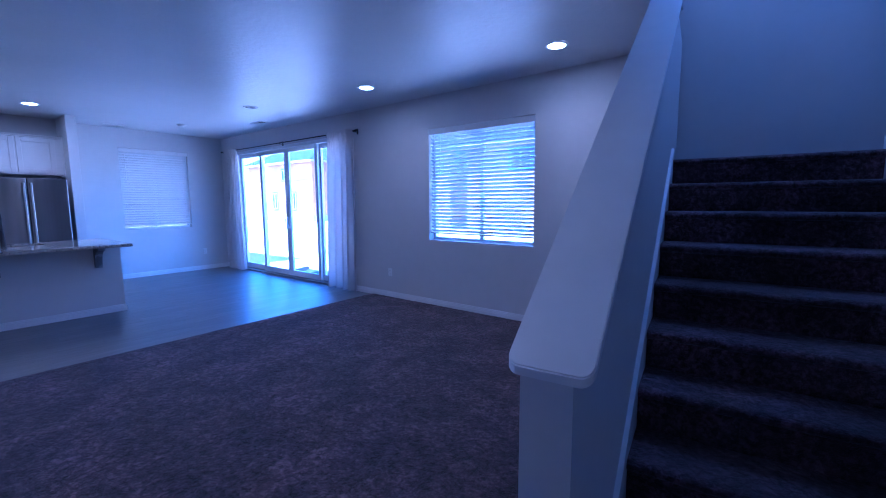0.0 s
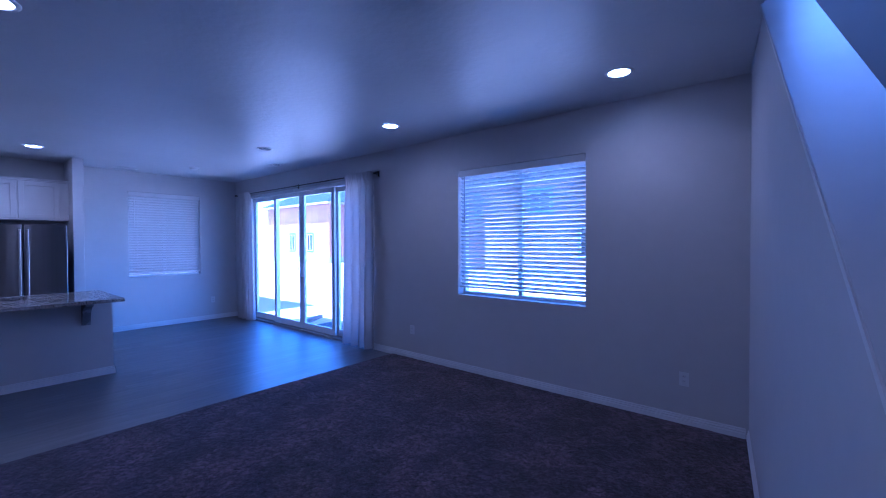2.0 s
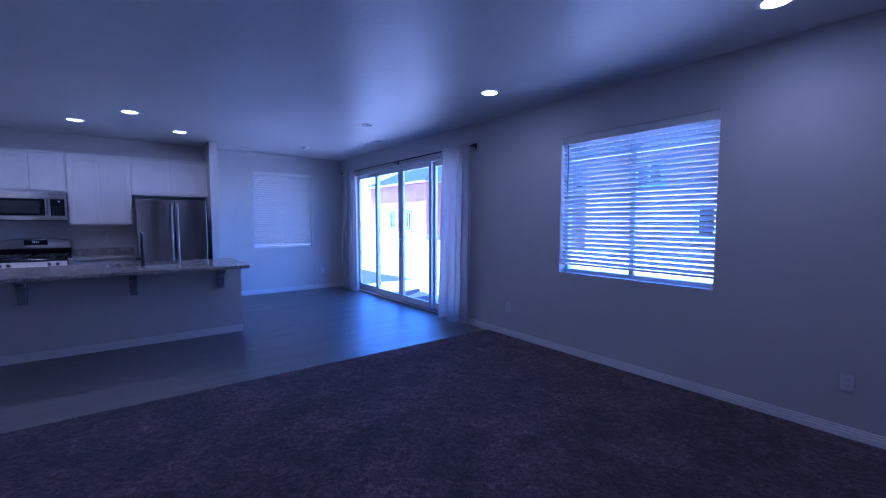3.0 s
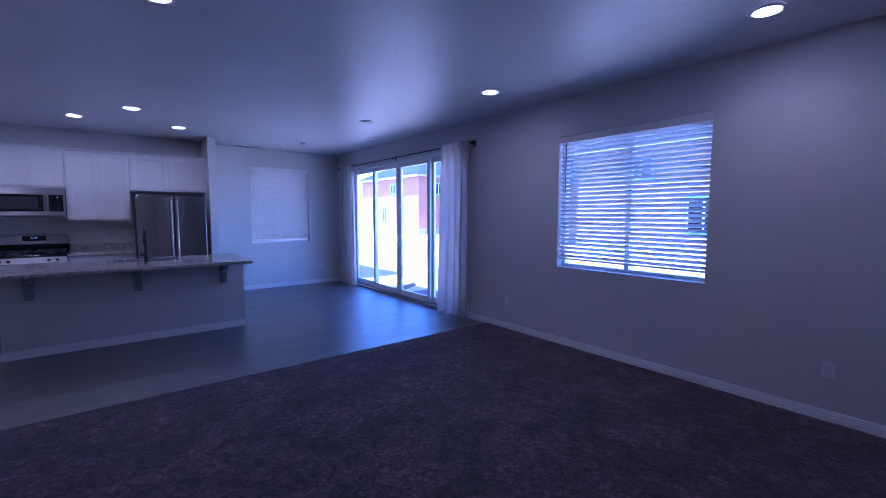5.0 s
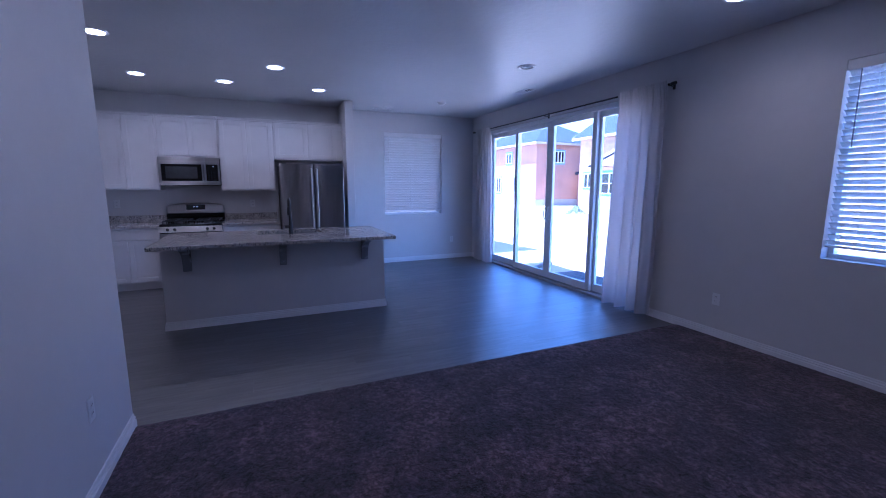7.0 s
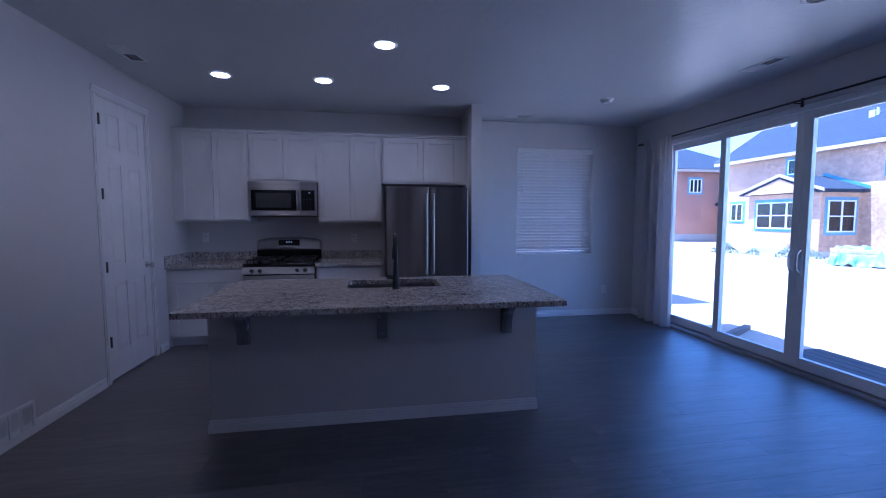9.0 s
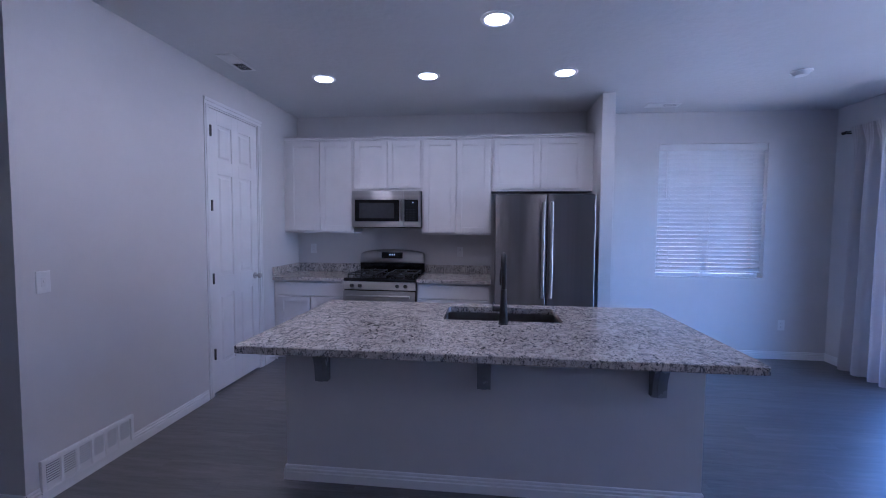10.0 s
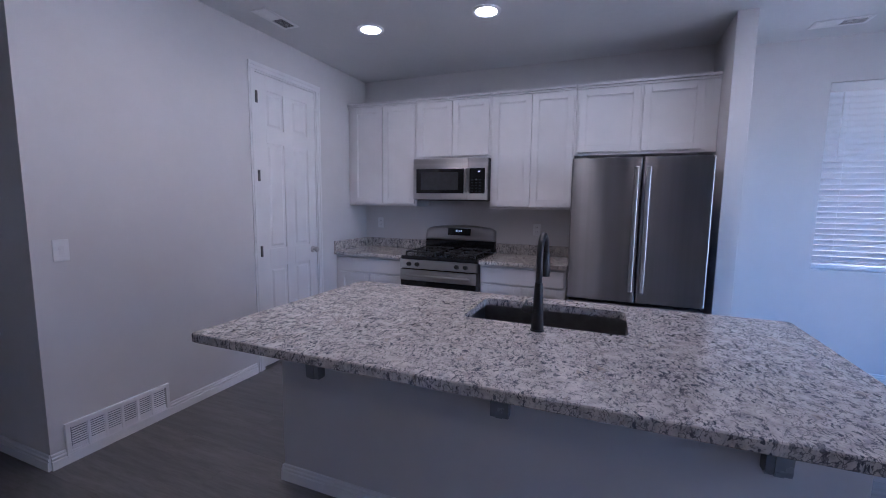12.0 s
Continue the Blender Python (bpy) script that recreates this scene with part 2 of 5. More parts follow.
def plank_vinyl():
    m, nodes, links, bsdf = material("grey_vinyl_plank")
    vec = coords(nodes, links, (9, 0.9, 1))
    shift = nodes.new("ShaderNodeObjectInfo")
    off = nodes.new("ShaderNodeVectorMath")
    off.operation = "ADD"
    links.new(vec, off.inputs[0])
    sc = nodes.new("ShaderNodeMath")
    sc.operation = "MULTIPLY"
    sc.inputs[1].default_value = 37.0
    links.new(shift.outputs["Random"], sc.inputs[0])
    links.new(sc.outputs[0], off.inputs[1])
    grain = noise_of(nodes, links, off.outputs[0], 3.2, 6.0, 0.62)
    fine = noise_of(nodes, links, off.outputs[0], 14.0, 4.0, 0.7)
    col = ramp(nodes, links, grain, [(0.30, (0.044, 0.039, 0.037)), (0.50, (0.102, 0.094, 0.089)), (0.72, (0.176, 0.165, 0.158))])
    col = mix(nodes, links, 0.4, col, ramp(nodes, links, fine, [(0.35, (0.036, 0.032, 0.030)), (0.65, (0.159, 0.148, 0.141))]))
    tone = ramp(nodes, links, shift.outputs["Random"], [(0.0, (0.80, 0.80, 0.80)), (1.0, (1.12, 1.10, 1.08))])
    col = mix(nodes, links, 1.0, col, tone, "MULTIPLY")
    links.new(col, bsdf.inputs["Base Color"])
    links.new(ramp(nodes, links, fine, [(0.3, (0.36, 0.36, 0.36)), (0.7, (0.50, 0.50, 0.50))]), bsdf.inputs["Roughness"])
    bsdf.inputs["Specular IOR Level"].default_value = 1.0
    bsdf.inputs["Coat Weight"].default_value, bsdf.inputs["Coat Roughness"].default_value = 0.5, 0.42
    add_bump(nodes, links, bsdf, grain, 0.12, 0.001)
    return m


def carpet_pile():
    m, nodes, links, bsdf = material("brown_carpet_pile")
    vec = coords(nodes, links)
    tuft = noise_of(nodes, links, vec, 40.0, 4.0, 0.8)
    clump = noise_of(nodes, links, vec, 22.0, 3.0, 0.6)
    sweep = noise_of(nodes, links, vec, 2.6, 4.0, 0.6)
    col = ramp(nodes, links, tuft, [(0.38, (0.010, 0.0065, 0.0075)), (0.50, (0.062, 0.035, 0.043)), (0.60, (0.190, 0.115, 0.134))])
    col = mix(nodes, links, 0.35, col, ramp(nodes, links, clump, [(0.42, (0.014, 0.009, 0.010)), (0.58, (0.110, 0.066, 0.078))]))
    col = mix(nodes, links, 1.0, col, ramp(nodes, links, sweep, [(0.40, (0.62, 0.62, 0.62)), (0.50, (0.92, 0.92, 0.92)), (0.60, (1.30, 1.27, 1.27))]), "MULTIPLY")
    tread = noise_of(nodes, links, vec, 7.0, 4.0, 0.7)
    col = mix(nodes, links, 1.0, col, ramp(nodes, links, tread, [(0.40, (0.72, 0.72, 0.72)), (0.50, (1.0, 1.0, 1.0)), (0.60, (1.32, 1.30, 1.30))]), "MULTIPLY")
    links.new(col, bsdf.inputs["Base Color"])
    bsdf.inputs["Roughness"].default_value = 1.0
    bsdf.inputs["Specular IOR Level"].default_value = 0.1
    bsdf.inputs["Sheen Weight"].default_value = 0.2
    bsdf.inputs["Sheen Roughness"].default_value = 0.6
    add_bump(nodes, links, bsdf, tuft, 1.0, 0.016)
    return m


def clear_glass(name):
    m, nodes, links, bsdf = material(name)
    nodes.remove(bsdf)
    clear = nodes.new("ShaderNodeBsdfTransparent")
    clear.inputs[0].default_value = (0.97, 0.985, 0.98, 1)
    shine = nodes.new("ShaderNodeBsdfGlossy")
    shine.inputs["Roughness"].default_value = 0.02
    facing = nodes.new("ShaderNodeLayerWeight")
    facing.inputs["Blend"].default_value = 0.5
    curve = nodes.new("ShaderNodeMath")
    curve.operation = "POWER"
    curve.inputs[1].default_value = 4.0
    links.new(facing.outputs["Facing"], curve.inputs[0])
    gloss = nodes.new("ShaderNodeMapRange")
    gloss.inputs["To Min"].default_value, gloss.inputs["To Max"].default_value = 0.03, 0.55
    links.new(curve.outputs[0], gloss.inputs["Value"])
    blend = nodes.new("ShaderNodeMixShader")
    links.new(gloss.outputs[0], blend.inputs[0])
    links.new(clear.outputs[0], blend.inputs[1])
    links.new(shine.outputs[0], blend.inputs[2])
    links.new(blend.outputs[0], nodes["Material Output"].inputs[0])
    return m


def sheer_cloth():
    m, nodes, links, bsdf = material("sheer_white_curtain")
    vec = coords(nodes, links, (1, 1, 1))
    weave = noise_of(nodes, links, vec, 320.0, 2.0)
    col = ramp(nodes, links, weave, [(0.3, (0.60, 0.565, 0.555)), (0.7, (0.72, 0.685, 0.675))])
    links.new(col, bsdf.inputs["Base Color"])
    bsdf.inputs["Roughness"].default_value = 0.9
    trans = nodes.new("ShaderNodeBsdfTranslucent")
    links.new(col, trans.inputs[0])
    clear = nodes.new("ShaderNodeBsdfTransparent")
    a, b = nodes.new("ShaderNodeMixShader"), nodes.new("ShaderNodeMixShader")
    a.inputs[0].default_value, b.inputs[0].default_value = 0.46, 0.11
    links.new(bsdf.outputs[0], a.inputs[1])
    links.new(trans.outputs[0], a.inputs[2])
    links.new(a.outputs[0], b.inputs[1])
    links.new(clear.outputs[0], b.inputs[2])
    links.new(b.outputs[0], nodes["Material Output"].inputs[0])
    return m


def glow(name, colour, strength):
    m, nodes, links, bsdf = material(name)
    bsdf.inputs["Emission Color"].default_value = (*colour, 1)
    bsdf.inputs["Emission Strength"].default_value = strength
    bsdf.inputs["Base Color"].default_value = (0.8, 0.8, 0.8, 1)
    return m


GRANITE, PLANK, CARPET, GLASS, SHEER = granite(), plank_vinyl(), carpet_pile(), clear_glass("window_glass"), sheer_cloth()
LAMPGLOW = glow("lamp_diffuser", (1.0, 0.84, 0.66), 6.0)
DISPLAY = glow("clock_display", (0.80, 0.92, 1.0), 0.06)


# ---- building helpers ----
def box(bm, x0, y0, z0, x1, y1, z1, bevel=0.0, segments=2):
    m = Matrix.Translation(((x0 + x1) / 2, (y0 + y1) / 2, (z0 + z1) / 2)) @ Matrix.Diagonal((abs(x1 - x0), abs(y1 - y0), abs(z1 - z0), 1))
    made = bmesh.ops.create_cube(bm, size=1.0, matrix=m)
    if bevel:
        edges = list({e for v in made["verts"] for e in v.link_edges})
        bmesh.ops.bevel(bm, geom=edges, offset=bevel, segments=segments, affect="EDGES", profile=0.5)
    return bm


def boxes(*args, bevel=0.0):
    bm = bmesh.new()
    for a in args:
        box(bm, *a, bevel=bevel)
    return bm


def cylinder(bm, a, b, r0, r1=None, sides=20):
    a, b = Vector(a), Vector(b)
    m = Matrix.Translation((a + b) / 2) @ (b - a).to_track_quat("Z", "Y").to_matrix().to_4x4()
    bmesh.ops.create_cone(bm, cap_ends=True, segments=sides, radius1=r0, radius2=r0 if r1 is None else r1, depth=(b - a).length, matrix=m)
    return bm


def prism(outline, lo, hi, axis="y"):
    """A profile of (a, b) points, drawn out from lo to hi along the axis; the profile lies in the two other axes, in order."""
    bm = bmesh.new()
    def place(a, b, h):
        return {"x": (h, a, b), "y": (a, h, b), "z": (a, b, h)}[axis]
    low = [bm.verts.new(place(a, b, lo)) for a, b in outline]
    top = [bm.verts.new(place(a, b, hi)) for a, b in outline]
    bm.faces.new(low)
    bm.faces.new(top[::-1])
    for i in range(len(outline)):
        j = (i + 1) % len(outline)
        bm.faces.new((low[j], low[i], top[i], top[j]))
    bmesh.ops.recalc_face_normals(bm, faces=bm.faces)
    return bm


def tube(bm, points, radius, sides=14):
    """A round bar that follows the points; radius may be one number or one for each point."""
    pts = [Vector(p) for p in points]
    rads = radius if isinstance(radius, (list, tuple)) else [radius] * len(pts)
    rings, up = [], None
    for i, p in enumerate(pts):
        way = (pts[min(i + 1, len(pts) - 1)] - pts[max(i - 1, 0)]).normalized()
        side = way.orthogonal().normalized() if up is None else (up - way * up.dot(way)).normalized()
        up = side
        other = way.cross(side)
        rings.append([bm.verts.new(p + rads[i] * (math.cos(2 * math.pi * k / sides) * side + math.sin(2 * math.pi * k / sides) * other)) for k in range(sides)])
    for r, q in zip(rings, rings[1:]):
        for k in range(sides):
            bm.faces.new((r[k], r[(k + 1) % sides], q[(k + 1) % sides], q[k]))
    bm.faces.new(rings[0][::-1])
    bm.faces.new(rings[-1])
    return bm


def mesh_of(name, bm, mat, smooth=False):
    me = bpy.data.meshes.new(name)
    bm.to_mesh(me)
    bm.free()
    me.materials.append(mat)
    if smooth:
        me.shade_smooth()
    return me


def part(name, bm, mat, parent, label="", smooth=False):
    ob = new(name, mesh_of(name, bm, mat, smooth))
    ob.parent = parent
    if label:
        tagged(ob, label)
    return ob


def solid(name, bm, mat, label, category, kind="", group="", smooth=False):
    return tagged(new(name, mesh_of(name, bm, mat, smooth)), label, category, group, kind)


def thing(name, label, category, at=(0, 0, 0), group="", kind=""):
    ob = new(name)
    ob.location = at
    ob.empty_display_size = 0.1
    return tagged(ob, label, category, group, kind)


def shift(bm, x, y, z):
    bmesh.ops.translate(bm, verts=bm.verts, vec=(x, y, z))
    return bm


# ---- the shell of the house ----
WIN_Y, DIN_X, KIT_X, KIT_Y, NEAR_Y = 4.41, -9.165, -9.03, -1.65, -0.32
HALL_X0, HALL_X1, EDGE_X = -5.965, -4.50, -4.495
OUT_Y = WIN_Y + 0.18
W1 = (-3.345, -1.83, 0.893, 2.345)
W2 = (2.58, 3.73, 0.912, 2.415)
SL = (-8.60, -4.92, 0.0, 2.44)
SW = (-0.25, 0.65, 3.55, 4.75)

tagged(solid("wall_window", boxes(
    (-9.40, WIN_Y, -0.4, SL[0], OUT_Y, 5.6), (SL[0], WIN_Y, SL[3], SL[1], OUT_Y, 5.6), (SL[0], WIN_Y + 0.02, -0.4, SL[1], OUT_Y, -0.03),
    (SL[1], WIN_Y, -0.4, W1[0], OUT_Y, 5.6), (W1[0], WIN_Y, -0.4, W1[1], OUT_Y, W1[2]), (W1[0], WIN_Y, W1[3], W1[1], OUT_Y, 5.6),
    (W1[1], WIN_Y, -0.4, SW[0], OUT_Y, 5.6), (SW[0], WIN_Y, -0.4, SW[1], OUT_Y, SW[2]), (SW[0], WIN_Y, SW[3], SW[1], OUT_Y, 5.6), (SW[1], WIN_Y, -0.4, 2.2, OUT_Y, 5.6)),
    WALL, "pale grey painted drywall outer wall with door and window", "wall"), kind="structure")
solid("wall_dining", boxes((DIN_X - 0.18, 1.80, 0, DIN_X, W2[0], CEIL), (DIN_X - 0.18, W2[0], 0, DIN_X, W2[1], W2[2]), (DIN_X - 0.18, W2[0], W2[3], DIN_X, W2[1], CEIL), (DIN_X - 0.18, W2[1], 0, DIN_X, WIN_Y, CEIL)),
      WALL, "pale grey painted dining wall with one window", "wall", "structure")
solid("wall_kitchen", boxes((DIN_X - 0.18, KIT_Y - 0.12, 0, KIT_X, 1.80, CEIL)), WALL, "pale grey painted drywall behind the kitchen", "wall", "structure")
solid("wall_stub", boxes((KIT_X, 1.745, 0, -8.385, 1.87, CEIL), bevel=0.004), WALL, "short grey wall beside the fridge", "wall", "structure")
PD = (-8.165, -7.405, 2.465)  # rough opening of the pantry door
solid("wall_pantry", boxes((KIT_X, KIT_Y - 0.12, 0, PD[0], KIT_Y, CEIL), (PD[0], KIT_Y - 0.12, PD[2], PD[1], KIT_Y, CEIL), (PD[1], KIT_Y - 0.12, 0, HALL_X0, KIT_Y, CEIL), (HALL_X0 - 0.12, -4.0, 0, HALL_X0, KIT_Y - 0.12, CEIL)),
      WALL, "pale grey drywall with the pantry door", "wall", "structure")
solid("wall_pantry_back", boxes((DIN_X, -2.9, 0, HALL_X0 - 0.12, -2.8, CEIL)), WALL, "plain drywall at the back of the pantry", "wall", "structure")
solid("wall_near", boxes((HALL_X1, NEAR_Y - 0.12, 0, 2.1, NEAR_Y, CEIL), (HALL_X1, -4.0, 0, HALL_X1 + 0.12, NEAR_Y - 0.12, CEIL)), WALL, "pale grey drywall corner beside the hall", "wall", "structure")
solid("wall_hall_end", boxes((HALL_X0 - 0.12, -4.12, 0, HALL_X1 + 0.12, -4.0, CEIL)), WALL, "plain drywall at the end of the hall", "wall", "structure")

STAIR = pose(-0.58, WIN_Y, 0, 0, 0, 6.0)   # across the stairs, away from their foot, up
st = lambda n, u: STAIR @ Vector((n, -u, 0))

# ceiling with the open well over the stairs
p1, p2, p3 = st(0.0, 2.45), st(0.0, -0.1), st(1.7, 2.45)
bm = prism([(-9.4, -4.2), (2.2, -4.2), (2.2, p3.y), (p1.x, p1.y), (p2.x, WIN_Y), (-9.4, WIN_Y)], CEIL, CEIL + 0.28, "z")
solid("ceiling", bm, CEILING, "white knockdown textured ceiling with a soft sheen", "ceiling", "structure")
solid("ceiling_upper", boxes((-9.4, -4.2, 5.2, 2.2, WIN_Y, 5.35)), CEILING, "plain white ceiling over the stairwell", "ceiling", "structure")
# unseen slab; its height and eave set the house's shadow on the yard
solid("roof", boxes((-9.9, -4.7, 5.6, 2.7, 4.70, 5.75)), SHINGLE, "unseen flat roof slab added to shade the ground outside", "roof", "structure")
solid("wall_outer", boxes((-9.5, -4.3, -0.4, -9.4, W2[0] - 0.02, 5.6), (-9.5, W2[1] + 0.02, -0.4, -9.4, OUT_Y, 5.6), (-9.5, W2[0] - 0.02, -0.4, -9.4, W2[1] + 0.02, W2[2] - 0.02), (-9.5, W2[0] - 0.02, W2[3] + 0.02, -9.4, W2[1] + 0.02, 5.6), (2.2, -4.3, -0.4, 2.3, OUT_Y, 5.6), (-9.5, -4.4, -0.4, 2.3, -4.3, 5.6)), STUCCO, "plain outer walls that close the house", "wall", "structure")

# stair walls, in the stairs' own axes
def at_stairs(ob):
    ob.matrix_world = STAIR
    return ob


SLOPE = 0.71
cap_at = lambda u: 1.075 + SLOPE * (3.47 - u)
low_at = lambda u: cap_at(u) - 0.024
u_top = 3.47 - (CEIL - 1.041) / SLOPE
at_stairs(solid("wall_stair", prism([(-3.47, 0), (-3.47, low_at(3.47)), (-u_top, CEIL), (0.0, CEIL), (0.0, 0)], 0.0, 0.122, "x"), WALL, "pale grey drywall half wall beside the stairs", "wall", "structure"))
at_stairs(solid("wall_stair_upper", boxes((0.0, -2.45, CEIL + 0.28, 0.115, 0.0, 5.2), (0.0, -2.57, CEIL + 0.28, 1.42, -2.45, 5.2)), WALL, "drywall round the upper stairwell", "wall", "structure"))
at_stairs(solid("wall_stair_right", boxes((1.30, -5.1, 0, 1.42, -0.85, 5.2)), WALL, "plain drywall along the far side of the stairs", "wall", "structure"))
at_stairs(solid("wall_stair_far", boxes((2.0, -0.9, 0, 2.1, 0.25, 5.2), (1.42, -0.95, 0, 2.1, -0.85, 5.2)), WALL, "plain drywall that closes the landing", "wall", "structure"))

# sloping cap with rounded front corners
bm = bmesh.new()
front, back = 3.515, u_top + 0.012
outline = [(-0.02, back), (-0.02, front - 0.03)] + [(-0.02 + 0.03 * (1 - math.cos(a)), front - 0.03 + 0.03 * math.sin(a)) for a in (radians(q) for q in (15, 30, 45, 60, 75, 90))]
outline += [(0.172 - 0.03 + 0.03 * math.sin(a), front - 0.03 + 0.03 * math.cos(a)) for a in (radians(q) for q in (0, 15, 30, 45, 60, 75, 90))] + [(0.172, back)]
top = [bm.verts.new((n, -u, cap_at(u))) for n, u in outline]
low = [bm.verts.new((n, -u, cap_at(u) - 0.022)) for n, u in outline]
bm.faces.new(top)
bm.faces.new(low[::-1])
for i in range(len(outline)):
    j = (i + 1) % len(outline)
    bm.faces.new((top[i], low[i], low[j], top[j]))
bmesh.ops.recalc_face_normals(bm, faces=bm.faces)
bmesh.ops.bevel(bm, geom=[e for e in bm.edges if all(v in set(top) for v in e.verts)], offset=0.003, segments=2, affect="EDGES")
at_stairs(solid("half_wall_cap", bm, TRIM, "white painted sloping cap on the stair half wall", "trim", "structure"))

# floors
solid("subfloor", boxes((-9.4, -4.2, -0.30, 2.2, WIN_Y, -0.012), (SL[0], WIN_Y, -0.03, SL[1], WIN_Y + 0.02, -0.006)), CONCRETE, "plain slab under the floors", "floor", "structure")


def carpet():
    step = 0.025
    nx, ny = int((2.1 - EDGE_X) / step), int((WIN_Y - NEAR_Y) / step)
    vs, fs = [], []
    for j in range(ny + 1):
        for i in range(nx + 1):
            x, y = EDGE_X + i * (2.1 - EDGE_X) / nx, NEAR_Y + j * (WIN_Y - NEAR_Y) / ny
            edge = min(1.0, (x - EDGE_X) / 0.03)
            z = 0.010 * edge + 0.0025 * noise.noise((x * 21, y * 21, 0)) + 0.003 * noise.noise((x * 5, y * 5, 3))
            vs.append((x, y, z))
    for j in range(ny):
        for i in range(nx):
            a = j * (nx + 1) + i
            fs.append((a, a + 1, a + nx + 2, a + nx + 1))
    me = bpy.data.meshes.new("floor_carpet")
    me.from_pydata(vs, [], fs)
    me.materials.append(CARPET)
    me.shade_smooth()
    return tagged(new("floor_carpet", me), "brown-grey cut pile carpet with tread marks", "carpet", kind="structure")


carpet()

# ---- stairs ----
stairs = thing("staircase", "carpeted straight stairs in dark brown pile", "stairs")
RISE, GO, FIRST = 0.19, 0.275, 2.92
for k in range(1, 10):
    u0 = FIRST - (k - 1) * GO
    end = u0 - GO if k < 9 else -0.25
    prof = [(-u0, RISE * (k - 1)), (-u0, RISE * k - 0.045)] + [(-u0 + 0.012 - 0.036 * math.sin(a), RISE * k - 0.024 - 0.024 * math.cos(a)) for a in (radians(q) for q in range(20, 181, 20))] + [(-end + 0.02, RISE * k), (-end + 0.02, RISE * (k - 1))]
    lift = prism(prof, 0.1425, 1.284 if k < 9 else 2.0, "x")
    at_stairs(part("step" if k < 9 else "landing", lift, CARPET, stairs, smooth=False))
for n0, n1 in ((0.1225, 0.142), (1.285, 1.2995)):
    sk = lambda u: RISE * ((FIRST - u) / GO + 1) + 0.09
    at_stairs(part("skirt_board", prism([(-3.10, 0), (-3.10, 0.12), (-2.98, sk(2.98)), (-0.66, sk(0.72)), (-0.66, 1.3), (-2.6, 0)], n0, n1, "x"), TRIM, stairs, "white painted stair skirt board"))


# ---- baseboards ----
BASE = [(0, 0), (0.015, 0), (0.015, 0.046), (0.009, 0.050), (0.009, 0.054), (0.012, 0.057), (0.012, 0.064), (0.006, 0.069), (0.006, 0.073), (0.008, 0.076), (0.006, 0.083), (0, 0.086)]


def baseboard(a, b, side):
    """A moulded skirting from a to b; side is the way that the room lies."""
    a, b, side = Vector((*a, 0)), Vector((*b, 0)), Vector((*side, 0))
    bm = bmesh.new()
    rows = [[bm.verts.new(p + side * d + Vector((0, 0, h))) for d, h in BASE] for p in (a, b)]
    for i in range(len(BASE)):
        j = (i + 1) % len(BASE)
        bm.faces.new((rows[0][i], rows[0][j], rows[1][j], rows[1][i]))
    bm.faces.new(rows[0][::-1])
    bm.faces.new(rows[1])
    bmesh.ops.recalc_face_normals(bm, faces=bm.faces)
    return solid("baseboard", bm, BASEPAINT, "white moulded baseboard", "baseboard", "structure", "baseboards")


corner = st(0, 0)
baseboard((SL[1] + 0.07, WIN_Y), (corner.x - 0.02, WIN_Y), (0, -1))
baseboard((DIN_X, WIN_Y), (SL[0] - 0.07, WIN_Y), (0, -1))
baseboard((DIN_X, 1.87), (DIN_X, WIN_Y), (1, 0))
baseboard((DIN_X, 1.87), (-8.385, 1.87), (0, 1))
baseboard((-8.385, 1.745), (-8.385, 1.87), (1, 0))
baseboard((-7.34, KIT_Y), (HALL_X0, KIT_Y), (0, 1))
baseboard((-8.41, KIT_Y), (-8.23, KIT_Y), (0, 1))
baseboard((HALL_X0, -4.0), (HALL_X0, KIT_Y), (1, 0))
baseboard((HALL_X1, NEAR_Y), (1.0, NEAR_Y), (0, 1))
baseboard((HALL_X1, -4.0), (HALL_X1, NEAR_Y), (-1, 0))
s0, s1 = st(0, 0.02), st(0, 3.47)
w = STAIR.to_3x3() @ Vector((-1, 0, 0))
baseboard((s0.x, s0.y), (s1.x, s1.y), (w.x, w.y))


# ---- windows, blinds and the sliding door ----
def window(name, axis, a0, a1, z0, z1, inner, depth, label):
    """A white vinyl two-light slider in a drywall opening. axis: the wall runs along x or along y; inner: the place of its inside, depth: way to the outside."""
    def b(p0, q0, zz0, p1, q1, zz1, bevel=0.004):
        q0, q1 = inner + depth * q0, inner + depth * q1
        c = (p0, min(q0, q1), zz0, p1, max(q0, q1), zz1) if axis == "x" else (min(q0, q1), p0, zz0, max(q0, q1), p1, zz1)
        return boxes(c, bevel=bevel)
    w = thing(name, label, "window", kind="structure")
    f = 0.034
    frame_bm = b(a0, 0.10, z0, a1, 0.17, z0 + f)
    for extra in (b(a0, 0.10, z1 - f, a1, 0.17, z1), b(a0, 0.10, z0 + f, a0 + f, 0.17, z1 - f), b(a1 - f, 0.10, z0 + f, a1, 0.17, z1 - f)):
        me = bpy.data.meshes.new("tmp")
        extra.to_mesh(me)
        extra.free()
        frame_bm.from_mesh(me)
    part("window_frame", frame_bm, VINYL, w, "white vinyl window frame")
    mid = (a0 + a1) / 2
    part("mullion", b(mid - 0.024, 0.11, z0 + f, mid + 0.024, 0.16, z1 - f), VINYL, w)
    for p0, p1 in ((a0 + f, mid - 0.024), (mid + 0.024, a1 - f)):
        g = part("pane", b(p0, 0.132, z0 + f, p1, 0.138, z1 - f, 0), GLASS, w, "clear glass pane")
        g.visible_shadow = False
    return w


